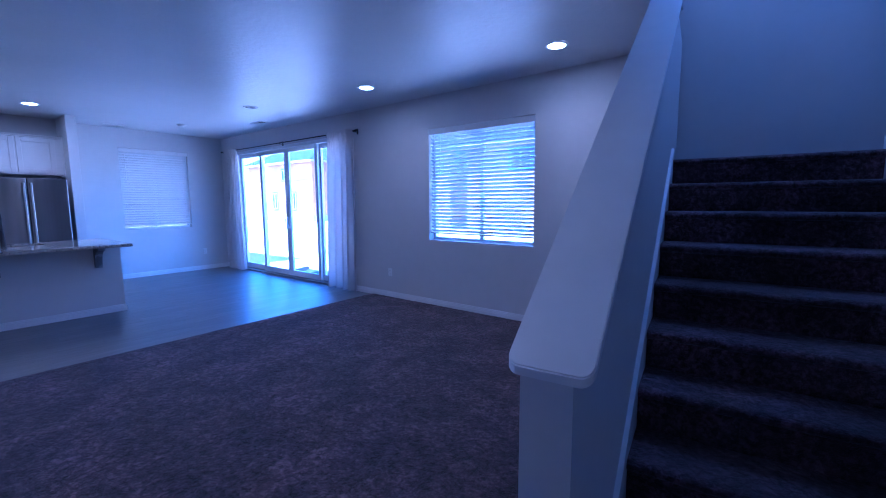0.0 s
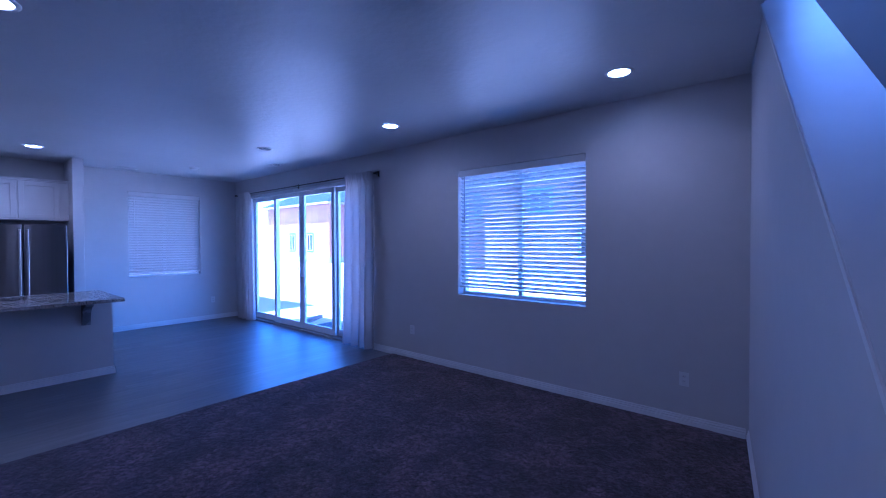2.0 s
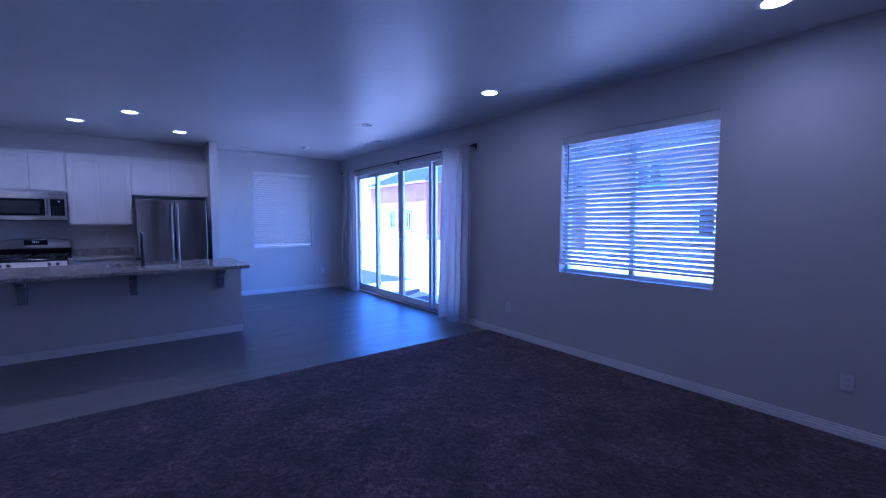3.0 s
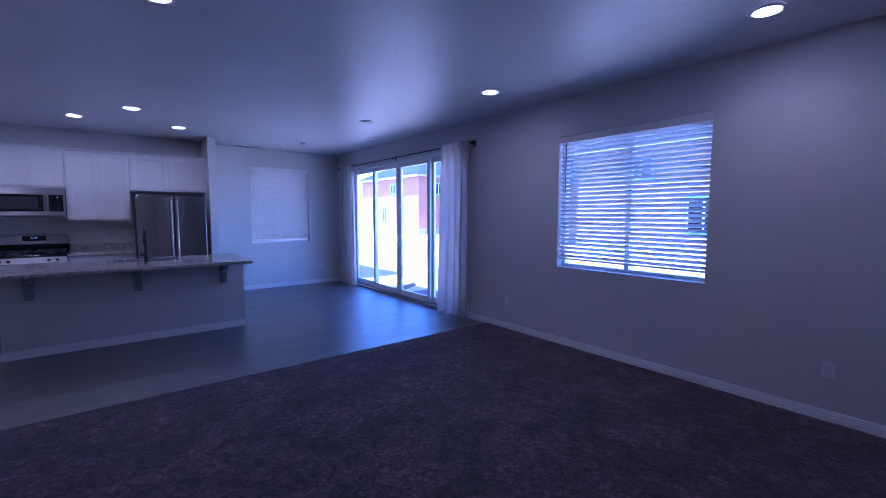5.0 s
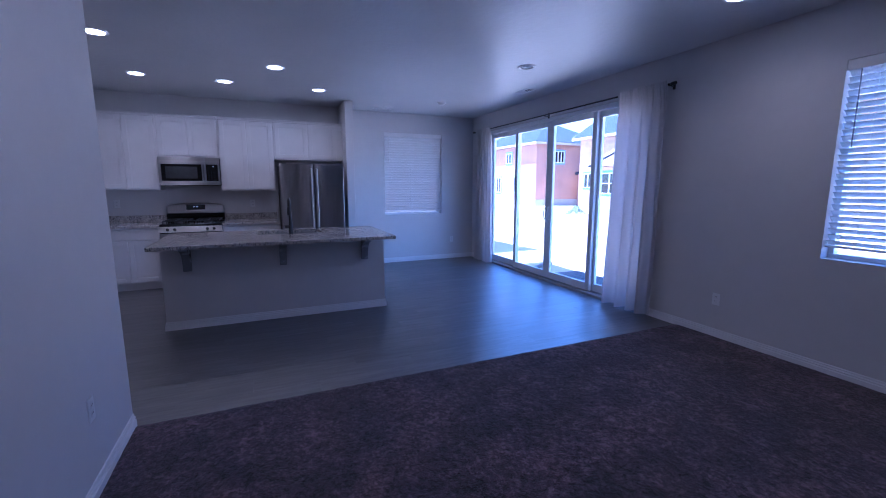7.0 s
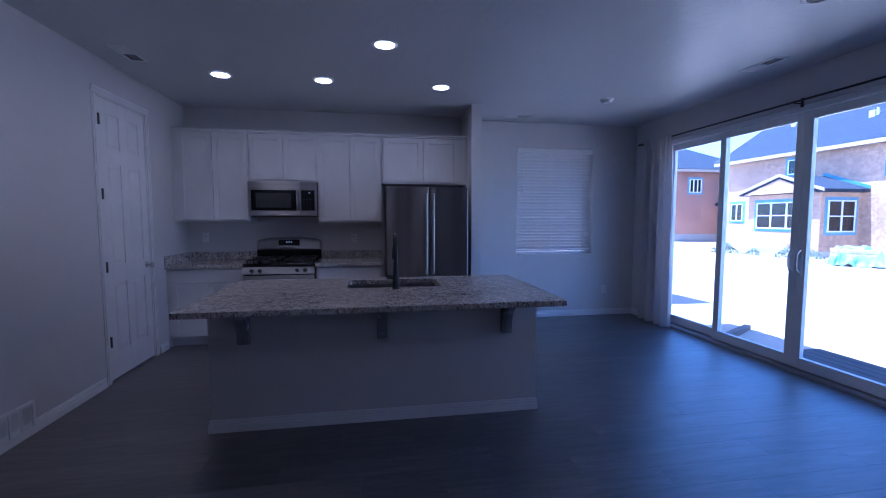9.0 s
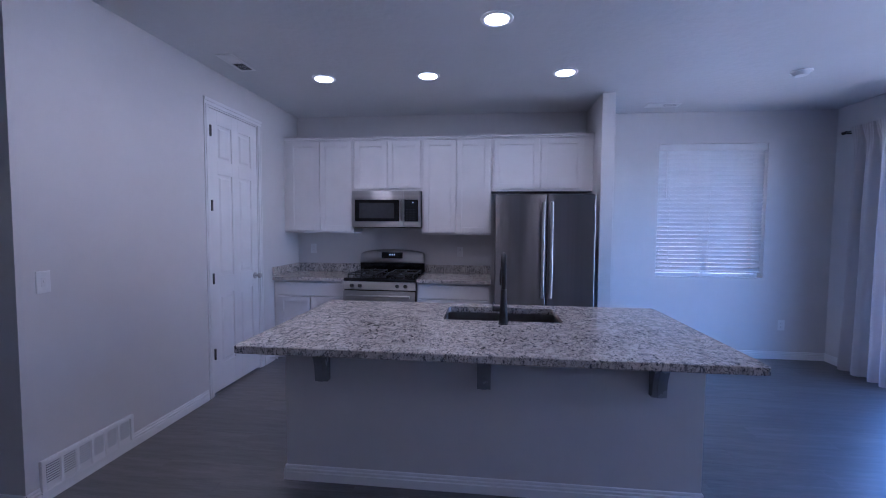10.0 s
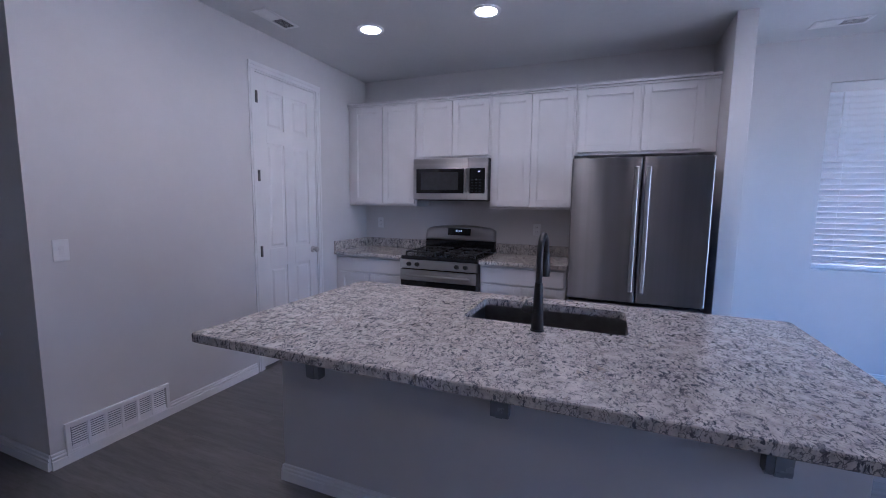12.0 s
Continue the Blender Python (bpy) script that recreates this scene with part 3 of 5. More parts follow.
def blind(axis, a0, a1, z0, z1, inner, depth, tilt, label, count, gap):
    """A slatted blind in the opening: head rail, slats, bottom rail, ladder cords and a wand."""
    e = thing("window_blind", label, "blind")
    q = inner + depth * 0.045
    def put(p0, z_0, p1, z_1, half, bevel=0.003, off=0.0):
        return boxes((p0, q + depth * off - half, z_0, p1, q + depth * off + half, z_1) if axis == "x" else (q + depth * off - half, p0, z_0, q + depth * off + half, p1, z_1), bevel=bevel)
    part("head_rail", put(a0 + 0.004, z1 - 0.075, a1 - 0.004, z1 - 0.004, 0.008, off=-0.033), TRIM, e, "white valance over the slats")
    part("head_box", put(a0 + 0.01, z1 - 0.05, a1 - 0.01, z1 - 0.004, 0.022), BLIND, e)
    bottom = z0 + gap
    part("bottom_rail", put(a0 + 0.008, bottom, a1 - 0.008, bottom + 0.016, 0.025, 0.004), BLIND, e)
    span = (z1 - 0.09) - (bottom + 0.04)
    half = (a1 - a0) / 2 - 0.008
    prof = [(-0.025, 0.0), (-0.012, 0.0035), (0.0, 0.0046), (0.012, 0.0035), (0.025, 0.0), (0.025, -0.0026), (0.012, 0.0009), (0.0, 0.002), (-0.012, 0.0009), (-0.025, -0.0026)]
    slat_mesh = mesh_of("slat", prism(prof, -half, half, axis), BLIND)
    for i in range(count):
        z = bottom + 0.04 + span * i / (count - 1)
        s = new("slat", slat_mesh)
        s.parent = e
        wob = random.uniform(-1.5, 1.5)
        if axis == "x":
            s.matrix_world = pose((a0 + a1) / 2, q, z, tilt + wob, 0, 0)
        else:
            s.matrix_world = pose(q, (a0 + a1) / 2, z, 0, tilt + wob, 0)
    for fr in (0.12, 0.5, 0.88):
        p = a0 + fr * (a1 - a0)
        for off in (-0.024, 0.024):
            bm = bmesh.new()
            qq = q + off
            cylinder(bm, (p, qq, bottom) if axis == "x" else (qq, p, bottom), (p, qq, z1 - 0.05) if axis == "x" else (qq, p, z1 - 0.05), 0.0014, sides=6)
            part("ladder_cord", bm, BLIND, e)
    bm = bmesh.new()
    p, qq = a0 + 0.09, q - depth * 0.045
    cylinder(bm, (p, qq, z1 - 0.62) if axis == "x" else (qq, p, z1 - 0.62), (p, qq, z1 - 0.08) if axis == "x" else (qq, p, z1 - 0.08), 0.0045, sides=8)
    # living room wand takes a grey material to paint in its backlit darkness
    part("tilt_wand", bm, CORBEL if axis == "x" else PLASTIC, e, "plastic tilt wand")
    return e


window("window_1", "x", *W1, WIN_Y, 1, "white vinyl slider window in the living room")
blind("x", *W1, WIN_Y, 1, -42, "white faux wood blind lowered with open slats", 28, 0.088)
window("window_2", "y", *W2, DIN_X, -1, "white vinyl slider window in the dining corner")
blind("y", *W2, DIN_X, -1, -55, "white faux wood blind with nearly shut slats", 30, 0.055)


def sliding_door():
    d = thing("door_1", "white vinyl four-panel sliding patio door, shut", "patio door", kind="structure")
    x0, x1, z1 = SL[0], SL[1], SL[3]
    y0, y1 = WIN_Y + 0.02, WIN_Y + 0.15
    part("door_frame", boxes((x0, y0, 0.035, x0 + 0.05, y1, z1 - 0.05), (x1 - 0.05, y0, 0.035, x1, y1, z1 - 0.05), (x0, y0, z1 - 0.05, x1, y1, z1), bevel=0.004), VINYL, d, "white vinyl door frame")
    part("sill_track", boxes((x0, y0 - 0.034, -0.006, x1, y1, 0.030), (x0 + 0.05, y0 + 0.045, 0.030, x1 - 0.05, y0 + 0.052, 0.042), (x0 + 0.05, y0 + 0.095, 0.030, x1 - 0.05, y0 + 0.102, 0.042), bevel=0.002), SILLGREY, d, "dull metal sill track")
    w = (x1 - x0 - 0.10) / 4
    for i in range(4):
        a = x0 + 0.05 + i * w
        inner = i in (1, 2)
        a0, a1 = (a - 0.035, a + w) if i == 1 else ((a, a + w + 0.035) if i == 2 else (a, a + w))
        ya = y0 + (0.02 if inner else 0.07)
        yb = ya + 0.045
        st_ = 0.075
        lo, hi = 0.043, z1 - 0.055
        p = part("door_panel", boxes((a0, ya, lo, a0 + st_, yb, hi), (a1 - st_, ya, lo, a1, yb, hi), (a0 + st_, ya, lo, a1 - st_, yb, lo + 0.10), (a0 + st_, ya, hi - 0.075, a1 - st_, yb, hi), bevel=0.004), VINYL, d, "white vinyl sash")
        g = part("pane", boxes((a0 + st_, ya + 0.018, lo + 0.10, a1 - st_, ya + 0.026, hi - 0.075)), GLASS, p, "clear glass pane")
        g.visible_shadow = False
        if inner:
            hx = a1 - 0.036 if i == 1 else a0 + 0.036
            bm = bmesh.new()
            box(bm, hx - 0.020, ya - 0.010, 0.90, hx + 0.020, ya - 0.0005, 1.16, 0.004)
            tube(bm, [(hx, ya - 0.008, 0.93), (hx, ya - 0.04, 0.95), (hx, ya - 0.052, 1.0), (hx, ya - 0.052, 1.06), (hx, ya - 0.04, 1.11), (hx, ya - 0.008, 1.13)], 0.009, 10)
            part("pull_handle", bm, PLASTIC, p, "white pull handle")
    return d


sliding_door()
# assumed opening, out of view, that holds the stair lamp
window("window_3", "x", *SW, WIN_Y, 1, "unseen white vinyl window added high over the landing")


# ---- curtains and rod ----
def curtain(x0, x1, phase, lean, label):
    """A gathered cloth: a ruffle above the rod, tight gathers below it that loosen into broad folds towards the hem."""
    rows, cols, thick = 30, 150, 0.0016
    vs = []
    for layer in (0, 1):
        for j in range(rows + 1):
            h = j / rows
            z = 0.018 + h * (2.498 - 0.018)
            pocket = min(1.0, max(0.0, (z - 2.39) / 0.05))
            tight = max(0.0, (h - 0.86) / 0.14)
            for i in range(cols + 1):
                t = i / cols
                mid = (x0 + x1) / 2
                broad = math.sin(t * 2 * math.pi * 4.3 + phase + 0.9 * math.sin(t * 7 + phase)) * (0.058 - 0.026 * h)
                fine = 0.009 * math.sin(t * 47 + phase * 3 + h * 1.3) + 0.010 * tight * math.sin(t * 118 + phase)
                fold = (broad * (1 - 0.6 * tight) + fine) * (0.85 + 0.3 * noise.noise((t * 5 + phase, h * 2.2, 1))) * (1 - 0.68 * pocket)
                x = mid + (x0 - mid + t * (x1 - x0)) * (1.0 - 0.12 * h) + lean * (1 - h) + 0.012 * noise.noise((t * 8, h * 3, phase))
                hem = 0.006 * math.sin(t * 26 + phase) if j == 0 else 0
                vs.append((x, 4.327 + fold - 0.030 * pocket + layer * thick, z + hem))
    n = (rows + 1) * (cols + 1)
    fs = []
    for layer in (0, 1):
        for j in range(rows):
            for i in range(cols):
                a = layer * n + j * (cols + 1) + i
                q = (a, a + 1, a + cols + 2, a + cols + 1)
                fs.append(q if layer == 0 else q[::-1])
    me = bpy.data.meshes.new("curtain")
    me.from_pydata(vs, [], fs)
    me.materials.append(SHEER)
    me.shade_smooth()
    return tagged(new("curtain", me), label, "curtain", "patio door curtains")


curtain(-8.90, -8.26, 0.4, 0.0, "sheer white gathered curtain in the dining corner")
curtain(-5.42, -4.68, 2.1, -0.05, "sheer white gathered curtain beside the carpet")
rod = thing("curtain_rod", "thin black metal curtain rod on wall brackets", "curtain rod")
bm = cylinder(bmesh.new(), (-8.95, 4.325, 2.463), (-4.68, 4.325, 2.463), 0.0095)
part("rod", bm, BLACK, rod, smooth=True)
for x in (-8.955, -4.675):
    bm = bmesh.new()
    cylinder(bm, (x - 0.026, 4.325, 2.463), (x + 0.026, 4.325, 2.463), 0.0165, sides=24)
    bmesh.ops.bevel(bm, geom=[e for e in bm.edges if abs(e.verts[0].co.x - e.verts[1].co.x) < 1e-6], offset=0.003, segments=2, affect="EDGES")
    part("finial", bm, BLACK, rod, "black end cap")
for x in (-8.925, -6.76, -4.73):
    bm = boxes((x - 0.012, 4.397, 2.42, x + 0.012, WIN_Y - 0.001, 2.50), (x - 0.006, 4.318, 2.446, x + 0.006, 4.398, 2.455), bevel=0.002)
    part("bracket", bm, BLACK, rod)

# ---- ceiling fixtures ----
def can_light(lit=True):
    e = thing("recessed_light", "lit recessed ceiling light with white trim" if lit else "unlit recessed ceiling light with white trim", "ceiling light", group="recessed ceiling lights" if lit else "")
    bm = bmesh.new()
    ring = [(0.103, -0.0005), (0.101, -0.006), (0.090, -0.010), (0.076, -0.008), (0.072, -0.001)]
    rows = [[bm.verts.new((r * math.cos(a), r * math.sin(a), h)) for a in (2 * math.pi * k / 36 for k in range(36))] for r, h in ring]
    for p, q in zip(rows, rows[1:]):
        for k in range(36):
            bm.faces.new((p[k], p[(k + 1) % 36], q[(k + 1) % 36], q[k]))
    bmesh.ops.recalc_face_normals(bm, faces=bm.faces)
    part("trim_ring", bm, TRIM, e, "white trim ring", True)
    bm = bmesh.new()
    if lit:
        cylinder(bm, (0, 0, -0.006), (0, 0, -0.0015), 0.074, sides=36)
        part("diffuser", bm, LAMPGLOW, e, "glowing frosted diffuser")
    else:
        cylinder(bm, (0, 0, -0.004), (0, 0, -0.0012), 0.074, sides=36)
        part("baffle", bm, GREYSIDE, e, "dark ribbed baffle")
        bm = bmesh.new()
        bmesh.ops.create_uvsphere(bm, u_segments=20, v_segments=8, radius=0.05, matrix=Matrix.Translation((0, 0, -0.004)) @ Matrix.Diagonal((1, 1, 0.12, 1)))
        part("bulb", bm, CORBEL, e, "unlit grey bulb", True)
    return e


first = can_light()
first.location = (*CANS[0], CEIL)
for c in CANS[1:]:
    copy_thing(first, pose(*c, CEIL))
can_light(False).location = (-5.73, 3.29, CEIL)

det = thing("smoke_detector", "round white smoke detector on the ceiling", "smoke detector", (-7.96, 3.21, CEIL))
bm = cylinder(bmesh.new(), (0, 0, -0.012), (0, 0, 0), 0.075, 0.075, 32)
part("base", bm, PLASTIC, det)
bm = cylinder(bmesh.new(), (0, 0, -0.038), (0, 0, -0.012), 0.045, 0.066, 32)
part("cover", bm, PLASTIC, det)


def ceiling_vent(x, y, turn):
    e = thing("ceiling_vent", "white stamped metal air vent in the ceiling", "air vent", group="ceiling vents")
    w, h = 0.34, 0.14
    part("vent_frame", boxes((-w / 2, -h / 2, -0.006, w / 2, -h / 2 + 0.022, 0), (-w / 2, h / 2 - 0.022, -0.006, w / 2, h / 2, 0), (-w / 2, -h / 2 + 0.022, -0.006, -w / 2 + 0.022, h / 2 - 0.022, 0), (w / 2 - 0.022, -h / 2 + 0.022, -0.006, w / 2, h / 2 - 0.022, 0), (-0.006, -h / 2 + 0.022, -0.006, 0.006, h / 2 - 0.022, 0), bevel=0.0015), PLASTIC, e)
    # no cavity here: a flat dark sheet paints the shade behind the louvres
    part("shade_sheet", boxes((-w / 2 + 0.02, -h / 2 + 0.02, -0.0022, w / 2 - 0.02, h / 2 - 0.02, -0.0008)), SHADOWGAP, e, "dark sheet painted as shade behind the louvres")
    for side in (-1, 1):
        for i in range(6):
            y0 = -h / 2 + 0.030 + i * 0.016
            x0 = -w / 2 + 0.022 if side < 0 else 0.006
            bm = boxes((x0, -0.006, -0.0008, x0 + w / 2 - 0.028, 0.006, 0.0008))
            bmesh.ops.rotate(bm, verts=bm.verts, cent=(0, 0, 0), matrix=Matrix.Rotation(radians(32 * side), 3, "X"))
            part("louvre", shift(bm, 0, y0, -0.004), PLASTIC, e)
    e.matrix_world = pose(x, y, CEIL, 0, 0, turn)
    return e


ceiling_vent(-7.37, -1.36, 0)
ceiling_vent(-8.855, 2.48, 90)
ceiling_vent(-6.75, 3.97, 0)


# ---- wall plates, grille ----
def outlet(m, switch=False):
    e = thing("light_switch" if switch else "wall_outlet", "white single light switch plate on the wall" if switch else "white duplex outlet plate on the wall", "switch" if switch else "outlet", group="" if switch else "wall outlets")
    part("plate", boxes((-0.036, -0.006, -0.058, 0.036, 0, 0.058), bevel=0.003), PLASTIC, e)
    if switch:
        part("toggle", boxes((-0.004, -0.011, -0.003, 0.004, -0.006, 0.010), bevel=0.002), PLASTIC, e)
        part("rocker", boxes((-0.012, -0.0075, -0.022, 0.012, -0.006, 0.022), bevel=0.0007), TRIM, e)
    else:
        for z in (-0.021, 0.021):
            part("socket", boxes((-0.017, -0.0082, z - 0.014, 0.017, -0.006, z + 0.014), bevel=0.001), TRIM, e)
            for x in (-0.0065, 0.0065):
                part("slot", boxes((x - 0.0013, -0.0086, z - 0.002, x + 0.0013, -0.0078, z + 0.006)), SHADOWGAP, e)
    e.matrix_world = m
    return e


outlet(pose(-1.01, WIN_Y, 0.38))
outlet(pose(-4.10, WIN_Y, 0.375))
outlet(pose(DIN_X, 3.945, 0.385, 0, 0, 90))
outlet(pose(KIT_X, -1.455, 1.19, 0, 0, 90))
outlet(pose(KIT_X, 0.334, 1.17, 0, 0, 90))
outlet(pose(-3.925, NEAR_Y, 0.415, 0, 0, 180))
outlet(pose(-6.09, KIT_Y, 1.16, 0, 0, 180), True)

grille = thing("return_air_grille", "white stamped return air grille low on the wall", "air vent")
x0, x1, z0, z1 = -6.595, -6.030, 0.035, 0.225
part("grille_frame", boxes((x0, KIT_Y, z0, x1, KIT_Y + 0.018, z0 + 0.022), (x0, KIT_Y, z1 - 0.022, x1, KIT_Y + 0.018, z1), (x0, KIT_Y, z0 + 0.022, x0 + 0.022, KIT_Y + 0.018, z1 - 0.022), (x1 - 0.022, KIT_Y, z0 + 0.022, x1, KIT_Y + 0.018, z1 - 0.022), bevel=0.002), PLASTIC, grille)
# flat grey sheet on the wall, coloured as the dimness inside the grille
part("shade_sheet", boxes((x0 + 0.02, KIT_Y + 0.001, z0 + 0.02, x1 - 0.02, KIT_Y + 0.004, z1 - 0.02)), CORBEL, grille, "grey sheet painted as dimness behind the louvres")
bays = 6
bw = (x1 - x0 - 0.044) / bays
for i in range(1, bays):
    xb = x0 + 0.022 + i * bw
    part("divider", boxes((xb - 0.007, KIT_Y + 0.002, z0 + 0.022, xb + 0.007, KIT_Y + 0.016, z1 - 0.022), bevel=0.001), PLASTIC, grille)
louvre = boxes((-bw / 2 + 0.007, -0.0035, -0.0012, bw / 2 - 0.007, 0.0035, 0.0012))
bmesh.ops.rotate(louvre, verts=louvre.verts, cent=(0, 0, 0), matrix=Matrix.Rotation(radians(-40), 3, "X"))
louvre = mesh_of("louvre", louvre, PLASTIC)
for i in range(bays):
    for j in range(11):
        ob = new("louvre", louvre)
        ob.parent = grille
        ob.location = (x0 + 0.022 + (i + 0.5) * bw, KIT_Y + 0.011, z0 + 0.030 + j * 0.0132)

stop = thing("door_stop", "small white spring door stop on the baseboard", "door stop", (-8.30, KIT_Y + 0.015, 0.055))
bm = bmesh.new()
tube(bm, [(0.006 * math.cos(a), 0.004 + a * 0.0016, 0.006 * math.sin(a)) for a in (k * 0.6 for k in range(70))], 0.0014, 6)
part("spring", bm, CHROME, stop)
bm = cylinder(bmesh.new(), (0, 0.071, 0), (0, 0.084, 0), 0.009, 0.008, 14)
part("tip", bm, PLASTIC, stop, "white rubber tip")


# ---- pantry door ----
def panel_door():
    d = thing("door_2", "white six-panel pantry door, shut", "door", kind="structure")
    a, b, top = -8.140, -7.432, 2.440
    y0 = KIT_Y - 0.040
    yf = KIT_Y - 0.006
    bm = bmesh.new()
    box(bm, a, y0, 0.018, b, yf - 0.010, top)
    stile, mid = 0.105, 0.10
    pw = (b - a - 2 * stile - mid) / 2
    zs = [(0.25, 0.86), (1.02, 1.90), (2.02, 2.32)]
    xs = [(a + stile, a + stile + pw), (b - stile - pw, b - stile)]
    box(bm, a, yf - 0.010, 0.018, a + stile, yf, top, 0.002)
    box(bm, b - stile, yf - 0.010, 0.018, b, yf, top, 0.002)
    box(bm, xs[0][1], yf - 0.010, 0.018, xs[1][0], yf, top, 0.002)
    rails = [0.018] + [v for z in zs for v in z] + [top]
    for i in range(0, len(rails), 2):
        for xa, xb in xs:
            box(bm, xa, yf - 0.010, rails[i], xb, yf, rails[i + 1], 0.002)
    leaf = part("door_leaf", bm, TRIM, d, "white moulded door leaf")
    for za, zb in zs:
        for xa, xb in xs:
            bm = bmesh.new()
            g = 0.022
            o = [bm.verts.new((x, yf - 0.0098, z)) for x, z in ((xa + g, za + g), (xb - g, za + g), (xb - g, zb - g), (xa + g, zb - g))]
            i = [bm.verts.new((x, yf - 0.001, z)) for x, z in ((xa + g + 0.016, za + g + 0.016), (xb - g - 0.016, za + g + 0.016), (xb - g - 0.016, zb - g - 0.016), (xa + g + 0.016, zb - g - 0.016))]
            bm.faces.new(i)
            bm.faces.new(o[::-1])
            for k in range(4):
                bm.faces.new((o[k], o[(k + 1) % 4], i[(k + 1) % 4], i[k]))
            bmesh.ops.recalc_face_normals(bm, faces=bm.faces)
            part("panel", bm, TRIM, leaf, "raised field")
    for z in (2.25, 1.63, 1.01, 0.36):
        bm = cylinder(bmesh.new(), (b + 0.003, KIT_Y + 0.012, z - 0.045), (b + 0.003, KIT_Y + 0.012, z + 0.045), 0.008, sides=12)
        box(bm, b - 0.016, yf - 0.001, z - 0.045, b + 0.006, KIT_Y + 0.006, z + 0.045)
        part("hinge", bm, HINGE, d, "dark nickel hinge")
    kx, kz = a + 0.062, 0.965
    bm = cylinder(bmesh.new(), (kx, yf, kz), (kx, yf + 0.007, kz), 0.032, 0.030, 28)
    cylinder(bm, (kx, yf + 0.007, kz), (kx, yf + 0.032, kz), 0.011, 0.013, 18)
    bmesh.ops.create_uvsphere(bm, u_segments=24, v_segments=14, radius=0.027, matrix=Matrix.Translation((kx, yf + 0.050, kz)) @ Matrix.Diagonal((1, 0.78, 1, 1)))
    part("door_knob", bm, CHROME, d, "satin nickel round knob", True)
    part("jamb", boxes((PD[0], KIT_Y - 0.12, 0, a - 0.003, KIT_Y, PD[2] - 0.022), (b + 0.003, KIT_Y - 0.12, 0, PD[1], KIT_Y, PD[2] - 0.022), (PD[0], KIT_Y - 0.12, PD[2] - 0.022, PD[1], KIT_Y, PD[2])), TRIM, d)
    c = 0.058
    def casing(x_a, x_b, z_a, z_b, flip):
        return boxes((x_a, KIT_Y, z_a, x_b, KIT_Y + 0.010, z_b), (x_a + (0.014 if flip else 0.030), KIT_Y + 0.010, z_a, x_b - (0.030 if flip else 0.014), KIT_Y + 0.016, z_b), bevel=0.002)
    part("casing", casing(PD[0] - c + 0.012, PD[0] + 0.012, 0, PD[2] - 0.010, True), TRIM, d, "white moulded door casing")
    part("casing", casing(PD[1] - 0.012, PD[1] + c - 0.012, 0, PD[2] - 0.010, False), TRIM, d, "white moulded door casing")
    part("casing", boxes((PD[0] - c + 0.012, KIT_Y, PD[2] - 0.010, PD[1] + c - 0.012, KIT_Y + 0.011, PD[2] + c - 0.010), (PD[0] - c + 0.012, KIT_Y + 0.011, PD[2] + 0.018, PD[1] + c - 0.012, KIT_Y + 0.017, PD[2] + c - 0.012), bevel=0.002), TRIM, d, "white moulded door casing")
    return d


panel_door()


# ---- kitchen cabinets ----
def shaker(y0, y1, z0, z1, x, parent, rail=0.058, name="cabinet_door"):
    """A shaker front on the plane x, facing the room."""
    bm = bmesh.new()
    t = 0.020
    box(bm, x, y0, z0, x + t, y0 + rail, z1, 0.0018)
    box(bm, x, y1 - rail, z0, x + t, y1, z1, 0.0018)
    box(bm, x, y0 + rail, z0, x + t, y1 - rail, z0 + rail, 0.0018)
    box(bm, x, y0 + rail, z1 - rail, x + t, y1 - rail, z1, 0.0018)
    d = part(name, bm, CABINET, parent, "white shaker door")
    bm = boxes((x + 0.0006, y0 + rail - 0.004, z0 + rail - 0.004, x + 0.0070, y1 - rail + 0.004, z1 - rail + 0.004))
    for q0, q1, h0, h1 in ((y0 + rail, y0 + rail + 0.007, z0 + rail, z1 - rail), (y1 - rail - 0.007, y1 - rail, z0 + rail, z1 - rail), (y0 + rail, y1 - rail, z0 + rail, z0 + rail + 0.007), (y0 + rail, y1 - rail, z1 - rail - 0.007, z1 - rail)):
        box(bm, x + 0.0071, q0, h0, x + 0.0120, q1, h1)
    part("panel", bm, CABINET, d)
    return d


UX = -8.695


def upper(y0, y1, z0, z1, doors, label):
    c = thing("wall_cabinet", label, "cabinet", group="white wall cabinets")
    part("carcass", boxes((KIT_X + 0.001, y0, z0, UX, y1, z1), bevel=0.0015), CABINET, c)
    part("bottom_rail", boxes((KIT_X + 0.05, y0 + 0.001, z0 - 0.012, UX + 0.004, y1 - 0.001, z0 - 0.0005), bevel=0.001), CABINET, c)
    part("crown", boxes((KIT_X + 0.001, y0, z1 + 0.0005, UX + 0.030, y1, z1 + 0.022), (KIT_X + 0.001, y0, z1 - 0.018, UX + 0.014, y1, z1), bevel=0.003), CABINET, c, "slim white top moulding")
    for a, b in doors:
        shaker(a, b, z0 + 0.012, z1 - 0.026, UX + 0.0008, c)
    return c


upper(-1.648, -0.838, 1.400, 2.425, [(-1.590, -1.226), (-1.220, -0.852)], "tall white shaker wall cabinet by the pantry wall")
upper(-0.836, -0.066, 1.868, 2.425, [(-0.818, -0.454), (-0.448, -0.084)], "short white shaker wall cabinet over the microwave")
upper(-0.064, 0.690, 1.388, 2.425, [(-0.046, 0.310), (0.316, 0.672)], "tall white shaker wall cabinet beside the fridge")
upper(0.692, 1.744, 1.862, 2.425, [(0.716, 1.190), (1.210, 1.640)], "short white shaker wall cabinet over the fridge")

BX = -8.44


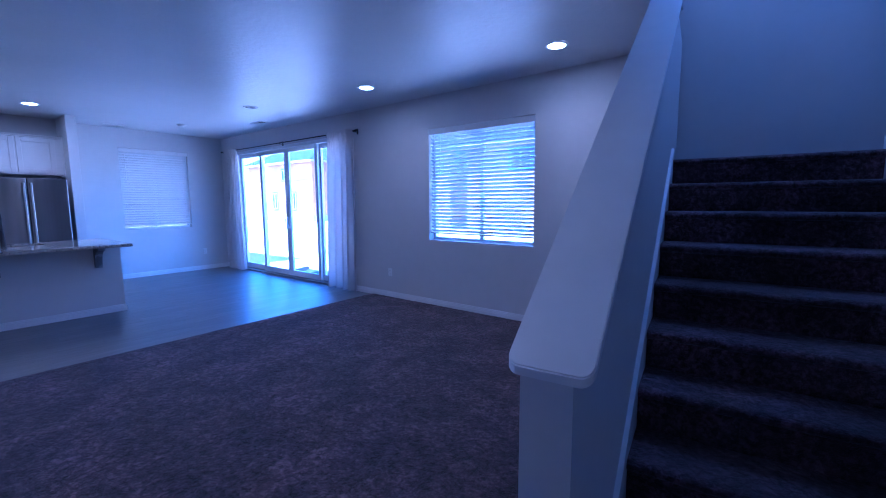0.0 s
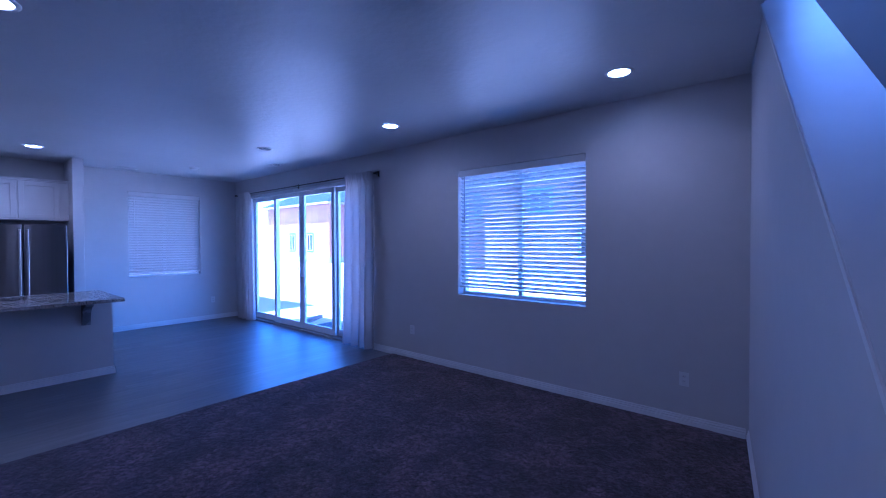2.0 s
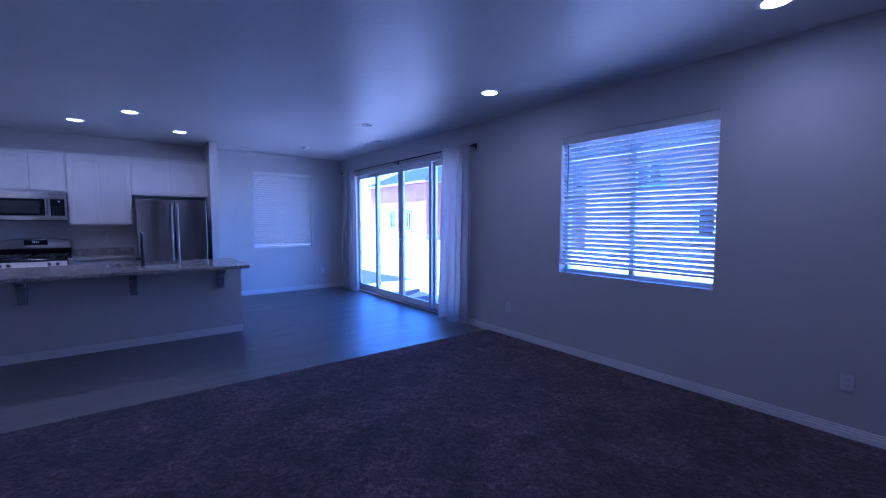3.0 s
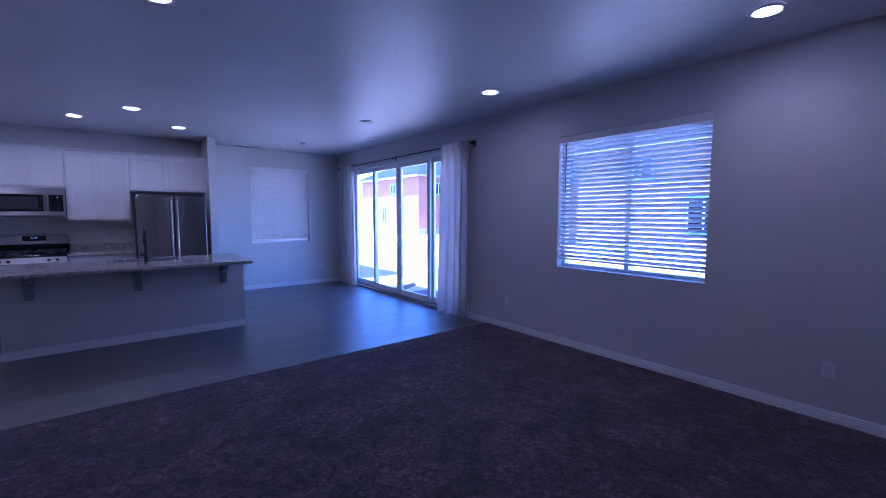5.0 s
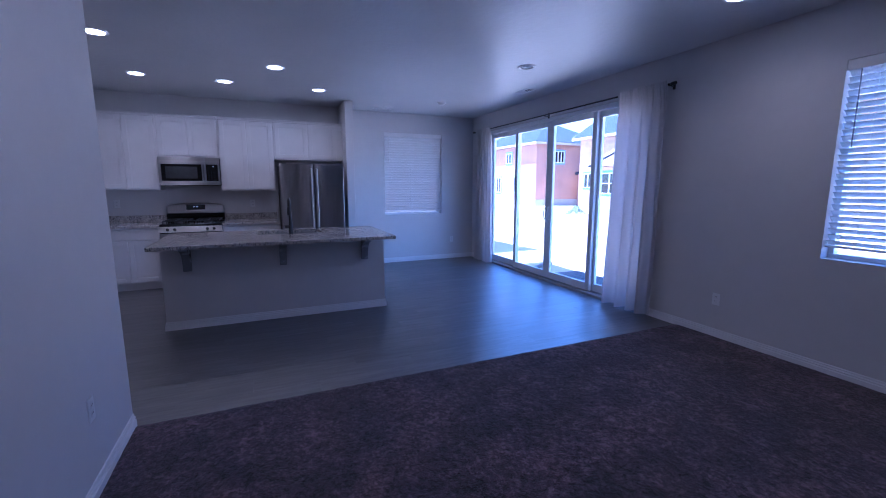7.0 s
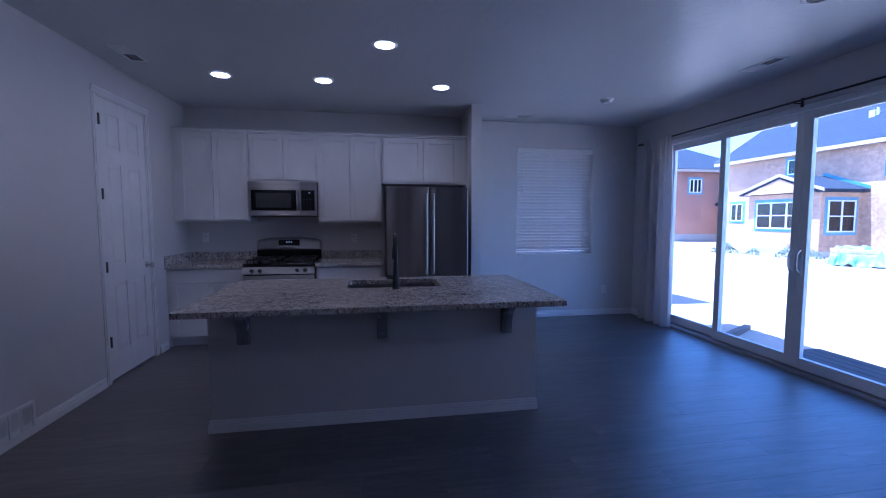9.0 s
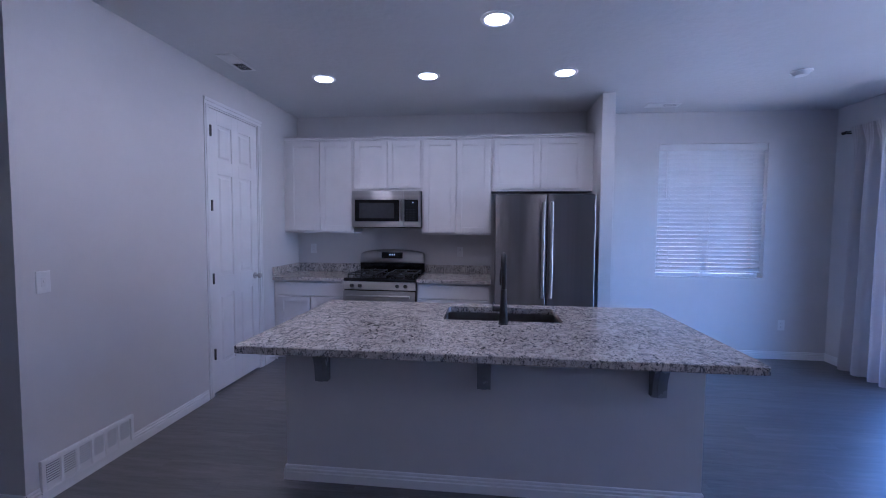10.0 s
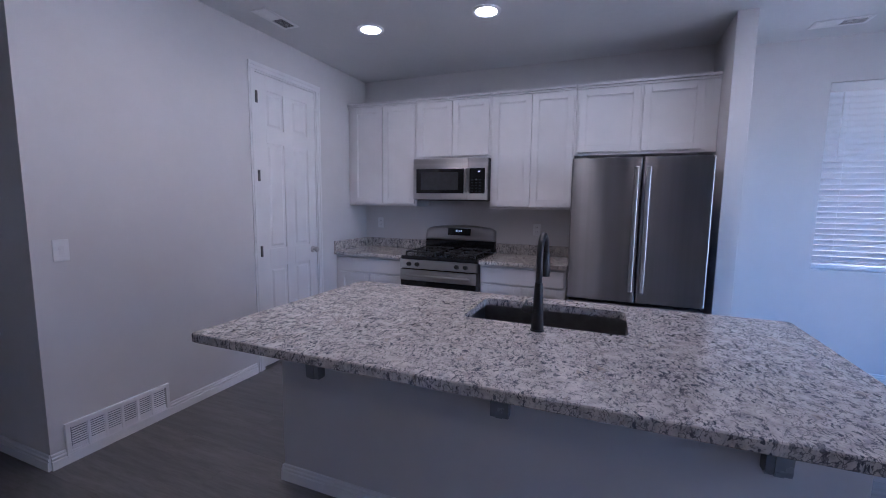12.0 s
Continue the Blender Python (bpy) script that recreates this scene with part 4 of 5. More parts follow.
def base_unit(y0, y1, drawer, doors, label):
    c = thing("base_cabinet", label, "cabinet", group="white base cabinets")
    part("carcass", boxes((KIT_X + 0.001, y0, 0.10, BX, y1, 0.876), bevel=0.0015), CABINET, c)
    part("toe_kick", boxes((KIT_X + 0.001, y0, 0.0, BX - 0.07, y1, 0.0995)), CABINET, c)
    bm = boxes((BX + 0.0008, drawer[0], 0.715, BX + 0.021, drawer[1], 0.856), bevel=0.002)
    part("drawer_front", bm, CABINET, c, "plain white drawer front")
    for a, b in doors:
        shaker(a, b, 0.125, 0.700, BX + 0.0008, c)
    return c


base_unit(-1.648, -0.848, (-1.60, -0.862), [(-1.60, -1.235), (-1.229, -0.862)], "white shaker base cabinet by the pantry wall")
base_unit(-0.070, 0.690, (-0.052, 0.672), [(-0.052, 0.307), (0.313, 0.672)], "white shaker base cabinet beside the fridge")
for y0, y1, lab in ((-1.649, -0.846, "speckled white granite counter by the pantry wall"), (-0.072, 0.694, "speckled white granite counter beside the range")):
    c = thing("countertop", lab, "countertop", group="granite wall counters")
    part("slab", boxes((KIT_X + 0.001, y0, 0.8765, -8.395, y1, 0.914), bevel=0.003), GRANITE, c)
    part("backsplash", boxes((KIT_X + 0.001, y0, 0.9145, KIT_X + 0.021, y1, 1.015), bevel=0.002), GRANITE, c, "low granite backsplash")
    if y0 < -1:
        part("backsplash", boxes((KIT_X + 0.022, KIT_Y + 0.001, 0.9145, -8.40, KIT_Y + 0.021, 1.015), bevel=0.002), GRANITE, c, "low granite backsplash")


# ---- range ----
def gas_range():
    r = thing("gas_range", "stainless and black gas range with cast iron grates", "stove")
    y0, y1, xf = -0.842, -0.076, -8.385
    part("body", boxes((KIT_X + 0.01, y0, 0.02, xf, y1, 0.885), bevel=0.004), ENAMEL, r, "black enamel body")
    part("cooktop", boxes((KIT_X + 0.09, y0, 0.8855, xf + 0.02, y1, 0.922), bevel=0.008), ENAMEL, r, "black glossy cooktop")
    bm = prism([(xf + 0.001, 0.800), (xf + 0.050, 0.806), (xf + 0.034, 0.884), (xf + 0.001, 0.884)], y0 + 0.001, y1 - 0.001, "y")
    panel = part("control_panel", bm, STEEL_H, r, "stainless knob panel")
    for y in (y0 + 0.10, y0 + 0.185, y1 - 0.185, y1 - 0.10):
        a, b = Vector((xf + 0.042, y, 0.845)), Vector((xf + 0.070, y, 0.851))
        bm = cylinder(bmesh.new(), a, b, 0.021, 0.018, 20)
        k = part("knob", bm, BLACK, panel, "black burner knob")
        bm = boxes((xf + 0.068, y - 0.004, 0.833, xf + 0.080, y + 0.004, 0.869), bevel=0.002)
        part("knob_grip", bm, BLACK, panel)
    door = part("oven_door", boxes((xf + 0.001, y0 + 0.003, 0.215, xf + 0.036, y1 - 0.003, 0.795), bevel=0.005), DARKGLASS, r, "black glass oven door")
    part("door_top", boxes((xf + 0.0365, y0 + 0.003, 0.690, xf + 0.042, y1 - 0.003, 0.793), bevel=0.002), STEEL_H, door, "stainless top strip")
    bm = cylinder(bmesh.new(), (xf + 0.085, y0 + 0.05, 0.742), (xf + 0.085, y1 - 0.05, 0.742), 0.013, sides=16)
    for y in (y0 + 0.09, y1 - 0.09):
        cylinder(bm, (xf + 0.040, y, 0.742), (xf + 0.080, y, 0.742), 0.009, sides=12)
    part("oven_handle", bm, STEEL_H, door, "round stainless handle")
    part("drawer", boxes((xf + 0.001, y0 + 0.003, 0.045, xf + 0.034, y1 - 0.003, 0.205), bevel=0.004), STEEL_H, r, "stainless storage drawer")
    # backguard: black foot, arched stainless face, dark clock window
    part("back_riser", boxes((KIT_X + 0.012, y0, 0.9225, KIT_X + 0.085, y1, 1.035), bevel=0.003), ENAMEL, r, "black riser")
    n = 24
    arch = [(y0, 1.036)] + [(y0 + (y1 - y0) * i / n, 1.140 + 0.052 * math.sin(math.pi * i / n) ** 0.45) for i in range(n + 1)] + [(y1, 1.036)]
    ym = (y0 + y1) / 2
    bm = bmesh.new()
    crown = arch[1:-1]
    levels = (0.0, 0.04, 0.10, 0.3, 0.55, 0.8, 0.93, 1.0)
    depth = (0.080, 0.090, 0.091, 0.086, 0.078, 0.068, 0.058, 0.044)
    grid = [[bm.verts.new((KIT_X + d, y, 1.036 + (z - 1.036) * v)) for y, z in crown] for v, d in zip(levels, depth)]
    back = [[bm.verts.new((KIT_X + 0.012, y, q)) for y, q in ((y, 1.036 if k == 0 else z) for y, z in crown)] for k in (0, 1)]
    shell = [back[0]] + grid + [back[1]]
    for ra, rb in zip(shell, shell[1:] + shell[:1]):
        for i in range(n):
            bm.faces.new((ra[i], ra[i + 1], rb[i + 1], rb[i]))
    for i in (0, n):
        bm.faces.new([row[i] for row in shell])
    bmesh.ops.recalc_face_normals(bm, faces=bm.faces)
    guard = part("backguard", bm, STEEL_H, r, "arched stainless backguard", True)
    clock = part("clock_window", boxes((KIT_X + 0.060, ym - 0.125, 1.088, KIT_X + 0.0915, ym + 0.125, 1.160), bevel=0.003), DARKGLASS, guard, "black clock window")
    for i, y in enumerate((-0.030, -0.012, 0.010, 0.028)):
        part("clock_digit", boxes((KIT_X + 0.0917, ym + y - 0.004, 1.124, KIT_X + 0.0922, ym + y + 0.004, 1.142)), DISPLAY, guard)
    # burners and grates
    for bx in (-8.83, -8.55):
        for by in (y0 + 0.20, y1 - 0.20):
            bm = cylinder(bmesh.new(), (bx, by, 0.922), (bx, by, 0.934), 0.052, 0.046, 28)
            cylinder(bm, (bx, by, 0.934), (bx, by, 0.944), 0.036, 0.034, 28)
            part("burner", bm, IRON, r, "black burner cap")
    for ya, yb in ((y0 + 0.03, ym - 0.045), (ym + 0.045, y1 - 0.03)):
        bm = bmesh.new()
        h0, h1 = 0.950, 0.962
        xa, xb = -8.925, -8.405
        for a in ((xa, ya, xb, ya + 0.012), (xa, yb - 0.012, xb, yb), (xa, ya, xa + 0.012, yb), (xb - 0.012, ya, xb, yb), ((xa + xb) / 2 - 0.006, ya, (xa + xb) / 2 + 0.006, yb)):
            box(bm, a[0], a[1], h0, a[2], a[3], h1, 0.002)
        yc = (ya + yb) / 2
        for bx in (-8.83, -8.55):
            for ang in range(0, 360, 90):
                c, s = math.cos(radians(ang)), math.sin(radians(ang))
                p, q = (bx + 0.028 * c, yc + 0.028 * s), (bx + (0.11 if c else 0) * c, yc + (0.135 if s else 0) * s)
                box(bm, min(p[0], q[0]) - 0.005, min(p[1], q[1]) - 0.005, h0 + 0.002, max(p[0], q[0]) + 0.005, max(p[1], q[1]) + 0.005, h1 + 0.004, 0.0015)
        for x in (xa + 0.006, xb - 0.006, (xa + xb) / 2):
            for y in (ya + 0.006, yb - 0.006):
                box(bm, x - 0.006, y - 0.006, 0.9215, x + 0.006, y + 0.006, h0)
        part("grate", bm, IRON, r, "cast iron grate")
    return r


gas_range()


def microwave():
    m = thing("microwave", "stainless over-the-range microwave with black glass door", "microwave")
    y0, y1, z0, z1, xf = -0.832, -0.070, 1.446, 1.852, -8.640
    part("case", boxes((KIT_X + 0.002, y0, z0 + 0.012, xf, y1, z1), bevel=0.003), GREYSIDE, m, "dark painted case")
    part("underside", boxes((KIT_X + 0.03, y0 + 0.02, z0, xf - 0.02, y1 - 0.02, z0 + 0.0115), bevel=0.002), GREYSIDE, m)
    split = y1 - 0.185
    door = part("door", boxes((xf + 0.0005, y0, z0 + 0.012, xf + 0.034, split - 0.002, z1), bevel=0.004), STEEL_H, m, "brushed stainless door")
    part("door_glass", boxes((xf + 0.0345, y0 + 0.035, z0 + 0.072, xf + 0.038, split - 0.045, z1 - 0.098), bevel=0.0015), DARKGLASS, door, "black glass window")
    part("window_mesh", boxes((xf + 0.0385, y0 + 0.085, z0 + 0.105, xf + 0.0395, split - 0.10, z1 - 0.132)), GREYSIDE, door, "dim perforated screen")
    bm = tube(bmesh.new(), [(xf + 0.034, split - 0.020, z0 + 0.085), (xf + 0.058, split - 0.020, z0 + 0.10), (xf + 0.064, split - 0.020, z0 + 0.17), (xf + 0.064, split - 0.020, z1 - 0.19), (xf + 0.058, split - 0.020, z1 - 0.12), (xf + 0.034, split - 0.020, z1 - 0.105)], 0.011, 12)
    part("handle", bm, STEEL, door, "curved stainless handle", True)
    ctrl = part("control_panel", boxes((xf + 0.0005, split + 0.001, z0 + 0.012, xf + 0.034, y1, z1), bevel=0.004), STEEL_H, m, "stainless control side")
    pad = part("keypad", boxes((xf + 0.0345, split + 0.012, z0 + 0.072, xf + 0.037, y1 - 0.022, z1 - 0.098), bevel=0.0015), DARKGLASS, ctrl, "black keypad")
    part("display", boxes((xf + 0.0373, split + 0.096, z1 - 0.134, xf + 0.0378, split + 0.114, z1 - 0.124)), DISPLAY, ctrl, "small lit display")
    for i in range(5):
        for j in range(3):
            yk, zk = split + 0.040 + j * 0.038, z0 + 0.092 + i * 0.027
            part("key", boxes((xf + 0.0372, yk - 0.010, zk - 0.005, xf + 0.0376, yk + 0.010, zk + 0.005)), BLACK, ctrl)
    bm = cylinder(bmesh.new(), (xf + 0.034, (y0 + split) / 2 + 0.07, z1 - 0.048), (xf + 0.0352, (y0 + split) / 2 + 0.07, z1 - 0.048), 0.012, sides=20)
    part("badge", bm, CHROME, door, "small round badge")
    return m


microwave()


def fridge():
    f = thing("fridge", "stainless french door fridge with bottom freezer", "fridge")
    y0, y1, xf, ym = 0.728, 1.640, -8.17, 1.203
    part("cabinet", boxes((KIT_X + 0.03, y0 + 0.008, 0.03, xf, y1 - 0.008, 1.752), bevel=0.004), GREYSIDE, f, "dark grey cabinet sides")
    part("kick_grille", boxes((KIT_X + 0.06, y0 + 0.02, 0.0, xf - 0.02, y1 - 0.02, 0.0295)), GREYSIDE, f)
    for a, b in ((y0, ym - 0.003), (ym + 0.003, y1)):
        d = part("fridge_door", boxes((xf + 0.004, a, 0.722, xf + 0.074, b, 1.768), bevel=0.008), STEEL, f, "brushed stainless door")
        hy = ym - 0.038 if a == y0 else ym + 0.038
        bm = boxes((xf + 0.098, hy - 0.015, 0.805, xf + 0.116, hy + 0.015, 1.700), bevel=0.006)
        for z in (0.83, 1.675):
            box(bm, xf + 0.073, hy - 0.012, z - 0.022, xf + 0.099, hy + 0.012, z + 0.022, 0.003)
        part("handle", bm, CHROME, d, "flat satin bar handle")
        hx = a + 0.06 if a == y0 else b - 0.06
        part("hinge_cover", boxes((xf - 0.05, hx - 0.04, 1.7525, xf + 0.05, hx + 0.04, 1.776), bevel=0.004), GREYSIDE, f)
    dr = part("freezer_drawer", boxes((xf + 0.004, y0, 0.07, xf + 0.074, y1, 0.702), bevel=0.008), STEEL, f, "brushed stainless freezer drawer")
    bm = boxes((xf + 0.098, y0 + 0.07, 0.595, xf + 0.116, y1 - 0.07, 0.625), bevel=0.006)
    for y in (y0 + 0.10, y1 - 0.10):
        box(bm, xf + 0.073, y - 0.02, 0.599, xf + 0.099, y + 0.02, 0.621, 0.003)
    part("handle", bm, CHROME, dr, "flat satin bar handle")
    return f


fridge()


# ---- island ----
IX, IY0, IY1, IB = -6.398, -0.478, 1.782, -7.10
isl = thing("island", "kitchen island with pale drywall front and white cabinets", "kitchen island")
part("front_wall", boxes((IX - 0.115, IY0, 0, IX, IY1, 0.874), (IB, IY0, 0, IX - 0.115, IY0 + 0.09, 0.874), (IB, IY1 - 0.09, 0, IX - 0.115, IY1, 0.874)), WALL, isl, "pale grey painted drywall front")
part("cabinet_run", boxes((IB, IY0 + 0.091, 0.10, IX - 0.116, IY1 - 0.091, 0.64), (IB, IY0 + 0.091, 0.64, IX - 0.116, 0.36, 0.874), (IB, 1.14, 0.64, IX - 0.116, IY1 - 0.091, 0.874), (IB, 0.36, 0.64, IB + 0.03, 1.14, 0.874)), CABINET, isl, "white cabinet boxes")
for a, b in ((IY0 + 0.10, 0.33), (0.36, 0.748), (0.754, 1.14), (1.17, IY1 - 0.10)):
    part("cabinet_door", boxes((IB - 0.021, a, 0.12, IB - 0.001, b, 0.86), bevel=0.002), CABINET, isl, "white cabinet front")
for a, b, s in (((IX, IY0), (IX, IY1), (1, 0)), ((IB, IY0), (IX + 0.015, IY0), (0, -1)), ((IB, IY1), (IX + 0.015, IY1), (0, 1))):
    ob = baseboard(a, b, s)
    ob.parent = isl
    for key in ("kind", "group", "category"):
        if key in ob:
            del ob[key]
for y in (-0.250, 0.650, 1.540):
    prof = [(IX + 0.0005, 0.600), (IX + 0.045, 0.600), (IX + 0.050, 0.62)] + [(IX + 0.050 + 0.145 * (1 - math.cos(a)), 0.635 + 0.185 * math.sin(a)) for a in (radians(q) for q in range(0, 91, 10))] + [(IX + 0.225, 0.825), (IX + 0.235, 0.874), (IX + 0.0005, 0.874)]
    c = part("corbel", prism(prof, y - 0.036, y + 0.036, "y"), CORBEL, isl, "dull grey curved counter bracket")
    rib = [(x + (0.006 if x > IX + 0.01 else 0.0), z) for x, z in prof if z < 0.873]
    rib = rib + [(IX + 0.241, 0.8735), (IX + 0.0006, 0.8735)]
    part("rib", prism(rib, y - 0.013, y + 0.013, "y"), CORBEL, c)

# granite top with the sink cut out
CT = (-7.145, -5.937, -0.496, 1.800, 0.8745, 0.912)
SK = (-7.015, -6.610, 0.400, 1.105)
top_thing = thing("island_countertop", "speckled white granite island top with polished edge", "countertop")


def slab_with_hole():
    bm = bmesh.new()
    def loop(x0, x1, y0, y1, r, z):
        pts = []
        for cx, cy, a0 in ((x1 - r, y1 - r, 0), (x0 + r, y1 - r, 90), (x0 + r, y0 + r, 180), (x1 - r, y0 + r, 270)):
            pts += [bm.verts.new((cx + r * math.cos(radians(a0 + q)), cy + r * math.sin(radians(a0 + q)), z)) for q in (0, 30, 60, 90)]
        return pts
    x0, x1, y0, y1, z0, z1 = CT
    e = 0.004
    rings = [loop(SK[0], SK[1], SK[2], SK[3], 0.03, z0), loop(x0 + e, x1 - e, y0 + e, y1 - e, 0.012, z0), loop(x0, x1, y0, y1, 0.014, z0 + e), loop(x0, x1, y0, y1, 0.014, z1 - e), loop(x0 + e, x1 - e, y0 + e, y1 - e, 0.012, z1), loop(SK[0], SK[1], SK[2], SK[3], 0.03, z1)]
    rings.append(rings[0])
    for p, q in zip(rings, rings[1:]):
        n = len(p)
        for k in range(n):
            bm.faces.new((p[k], p[(k + 1) % n], q[(k + 1) % n], q[k]))
    bmesh.ops.recalc_face_normals(bm, faces=bm.faces)
    return bm


part("slab", slab_with_hole(), GRANITE, top_thing)
sink = thing("sink", "undermount stainless steel single bowl sink", "sink")
bm = bmesh.new()
x0, x1, y0, y1 = SK[0] - 0.012, SK[1] + 0.012, SK[2] - 0.012, SK[3] + 0.012
zt, zb, t = CT[4] - 0.0008, 0.660, 0.006
box(bm, x0, y0, zb, x1, y1, zb + t)
box(bm, x0, y0, zb + t, x0 + t, y1, zt)
box(bm, x1 - t, y0, zb + t, x1, y1, zt)
box(bm, x0 + t, y0, zb + t, x1 - t, y0 + t, zt)
box(bm, x0 + t, y1 - t, zb + t, x1 - t, y1, zt)
part("bowl", bm, SINK, sink)
bm = cylinder(bmesh.new(), ((x0 + x1) / 2, (y0 + y1) / 2, zb + t), ((x0 + x1) / 2, (y0 + y1) / 2, zb + t + 0.004), 0.055, 0.050, 28)
part("drain", bm, CHROME, sink, "round metal drain")

faucet = thing("faucet", "matte black gooseneck pull-down kitchen faucet", "faucet", (-6.540, 0.755, CT[5]))
bm = cylinder(bmesh.new(), (0, 0, 0), (0, 0, 0.006), 0.029, 0.028, 28)
part("base_ring", bm, BLACK, faucet)
bm = cylinder(bmesh.new(), (0, 0, 0.006), (0, 0, 0.20), 0.026, 0.0155, 28)
part("body", bm, BLACK, faucet, smooth=False)
arc = [(0, 0, 0.195), (0, 0, 0.28)] + [(-0.085 + 0.085 * math.cos(a), 0, 0.305 + 0.085 * math.sin(a)) for a in (radians(q) for q in range(0, 181, 15))]
bm = tube(bmesh.new(), arc, 0.0135, 16)
part("spout", bm, BLACK, faucet, smooth=True)
bm = tube(bmesh.new(), [(-0.170, 0, 0.308), (-0.170, 0, 0.285), (-0.172, 0, 0.24), (-0.174, 0, 0.200)], [0.0145, 0.018, 0.021, 0.0195], 18)
part("spray_head", bm, BLACK, faucet, "black spray head", True)
bm = cylinder(bmesh.new(), (0, -0.020, 0.085), (0, -0.062, 0.088), 0.017, 0.016, 18)
tube(bm, [(0, -0.054, 0.088), (-0.030, -0.058, 0.094), (-0.075, -0.060, 0.104)], [0.008, 0.0065, 0.005], 10)
part("lever", bm, BLACK, faucet, "side lever")


# ---- outside ----
def ground():
    vs, fs, n = [], [], 90
    def axis(lo, hi, k):
        return [lo + (hi - lo) * i / k for i in range(k + 1)]
    xs = [-3000, -600, -150, -80] + axis(-60, 40, n) + [80, 150, 600, 3000]
    ys = [-3000, -600, -100, -20] + axis(4.6, 60, n) + [90, 200, 600, 3000]
    for y in ys:
        for x in xs:
            z = -0.34 - 0.22 * max(0.0, min(1.0, (y - 8) / 12))
            if 4.6 <= y <= 60 and -60 <= x <= 40:
                z += 0.05 * noise.noise((x * 0.35, y * 0.35, 0)) + 0.03 * noise.noise((x * 1.3, y * 1.3, 2))
            if y < 4.0:
                z = -0.45
            vs.append((x, y, z))
    w = len(xs)
    for j in range(len(ys) - 1):
        for i in range(w - 1):
            fs.append((j * w + i, j * w + i + 1, (j + 1) * w + i + 1, (j + 1) * w + i))
    me = bpy.data.meshes.new("ground")
    me.from_pydata(vs, [], fs)
    me.materials.append(DIRT)
    me.shade_smooth()
    return tagged(new("ground", me), "pale bare sandy dirt yard in full sun", "ground", kind="structure")


ground()

deck = thing("deck", "low weathered wooden deck outside the patio door", "deck")
part("deck_frame", boxes((-7.55, OUT_Y + 0.002, -0.50, -3.2, 5.83, -0.16)), DECK, deck)
for i in range(9):
    y = OUT_Y + 0.004 + i * 0.139
    part("board", boxes((-7.6, y, -0.1595, -3.15, y + 0.132, -0.125), bevel=0.004), DECK, deck)
bm = boxes((-0.45, -0.045, -0.045, 0.45, 0.045, 0.045), bevel=0.006)
beam = solid("timber_offcut", bm, LUMBER, "dark timber offcut lying on the dirt", "lumber")
beam.matrix_world = pose(-8.90, 6.0, -0.29, 0, 0, 118)


def window_unit(parent, m, w, h, lights=2, rail=True):
    """A white window with blue flashing round it, on a wall that faces -y in its own axes."""
    u = new("window")
    u.parent = parent
    u.matrix_world = m
    part("flashing", boxes((-w / 2 - 0.16, -0.012, -h / 2 - 0.16, w / 2 + 0.16, -0.002, h / 2 + 0.16)), WRAP, u, "blue flashing tape")
    f = 0.07
    args = [(-w / 2, -0.06, -h / 2, w / 2, -0.013, -h / 2 + f), (-w / 2, -0.06, h / 2 - f, w / 2, -0.013, h / 2), (-w / 2, -0.06, -h / 2 + f, -w / 2 + f, -0.013, h / 2 - f), (w / 2 - f, -0.06, -h / 2 + f, w / 2, -0.013, h / 2 - f)]
    for i in range(1, lights):
        x = -w / 2 + w * i / lights
        args.append((x - f * 0.7, -0.06, -h / 2 + f, x + f * 0.7, -0.013, h / 2 - f))
    if rail:
        args.append((-w / 2 + f, -0.055, -0.03, w / 2 - f, -0.014, 0.03))
    part("window_frame", boxes(*args), VINYL, u, "white vinyl frame")
    part("pane", boxes((-w / 2 + f, -0.03, -h / 2 + f, w / 2 - f, -0.018, h / 2 - f)), DARKGLASS, u, "dark glass")
    return u


def hip_roof(x0, x1, y0, y1, z, rise, over):
    x0, x1, y0, y1 = x0 - over, x1 + over, y0 - over, y1 + over
    run = min(x1 - x0, y1 - y0) / 2
    bm = bmesh.new()
    lo = [bm.verts.new((x, y, h)) for h in (z, z + 0.2) for x, y in ((x0, y0), (x1, y0), (x1, y1), (x0, y1))]
    if x1 - x0 > y1 - y0:
        ridge = [bm.verts.new((x0 + run, (y0 + y1) / 2, z + rise)), bm.verts.new((x1 - run, (y0 + y1) / 2, z + rise))]
        faces = [(4, 5, "b", "a"), (5, 6, "b"), (6, 7, "a", "b"), (7, 4, "a")]
    else:
        ridge = [bm.verts.new(((x0 + x1) / 2, y0 + run, z + rise)), bm.verts.new(((x0 + x1) / 2, y1 - run, z + rise))]
        faces = [(4, 5, "a"), (5, 6, "b", "a"), (6, 7, "b"), (7, 4, "a", "b")]
    pick = {"a": ridge[0], "b": ridge[1]}
    for f in faces:
        bm.faces.new([lo[k] if isinstance(k, int) else pick[k] for k in f])
    bm.faces.new(lo[:4][::-1])
    for k in range(4):
        bm.faces.new((lo[k], lo[(k + 1) % 4], lo[4 + (k + 1) % 4], lo[4 + k]))
    bmesh.ops.recalc_face_normals(bm, faces=bm.faces)
    return bm


GR = -0.62


def fascia(parent, x0, x1, y0, y1, z, over):
    x0, x1, y0, y1 = x0 - over, x1 + over, y0 - over, y1 + over
    part("fascia", boxes((x0 - 0.03, y0 - 0.03, z - 0.06, x1 + 0.03, y0 - 0.001, z + 0.16), (x1 + 0.001, y0, z - 0.06, x1 + 0.03, y1, z + 0.16), (x0 - 0.03, y0, z - 0.06, x0 - 0.001, y1, z + 0.16)), FASCIA, parent, "pale primed fascia")


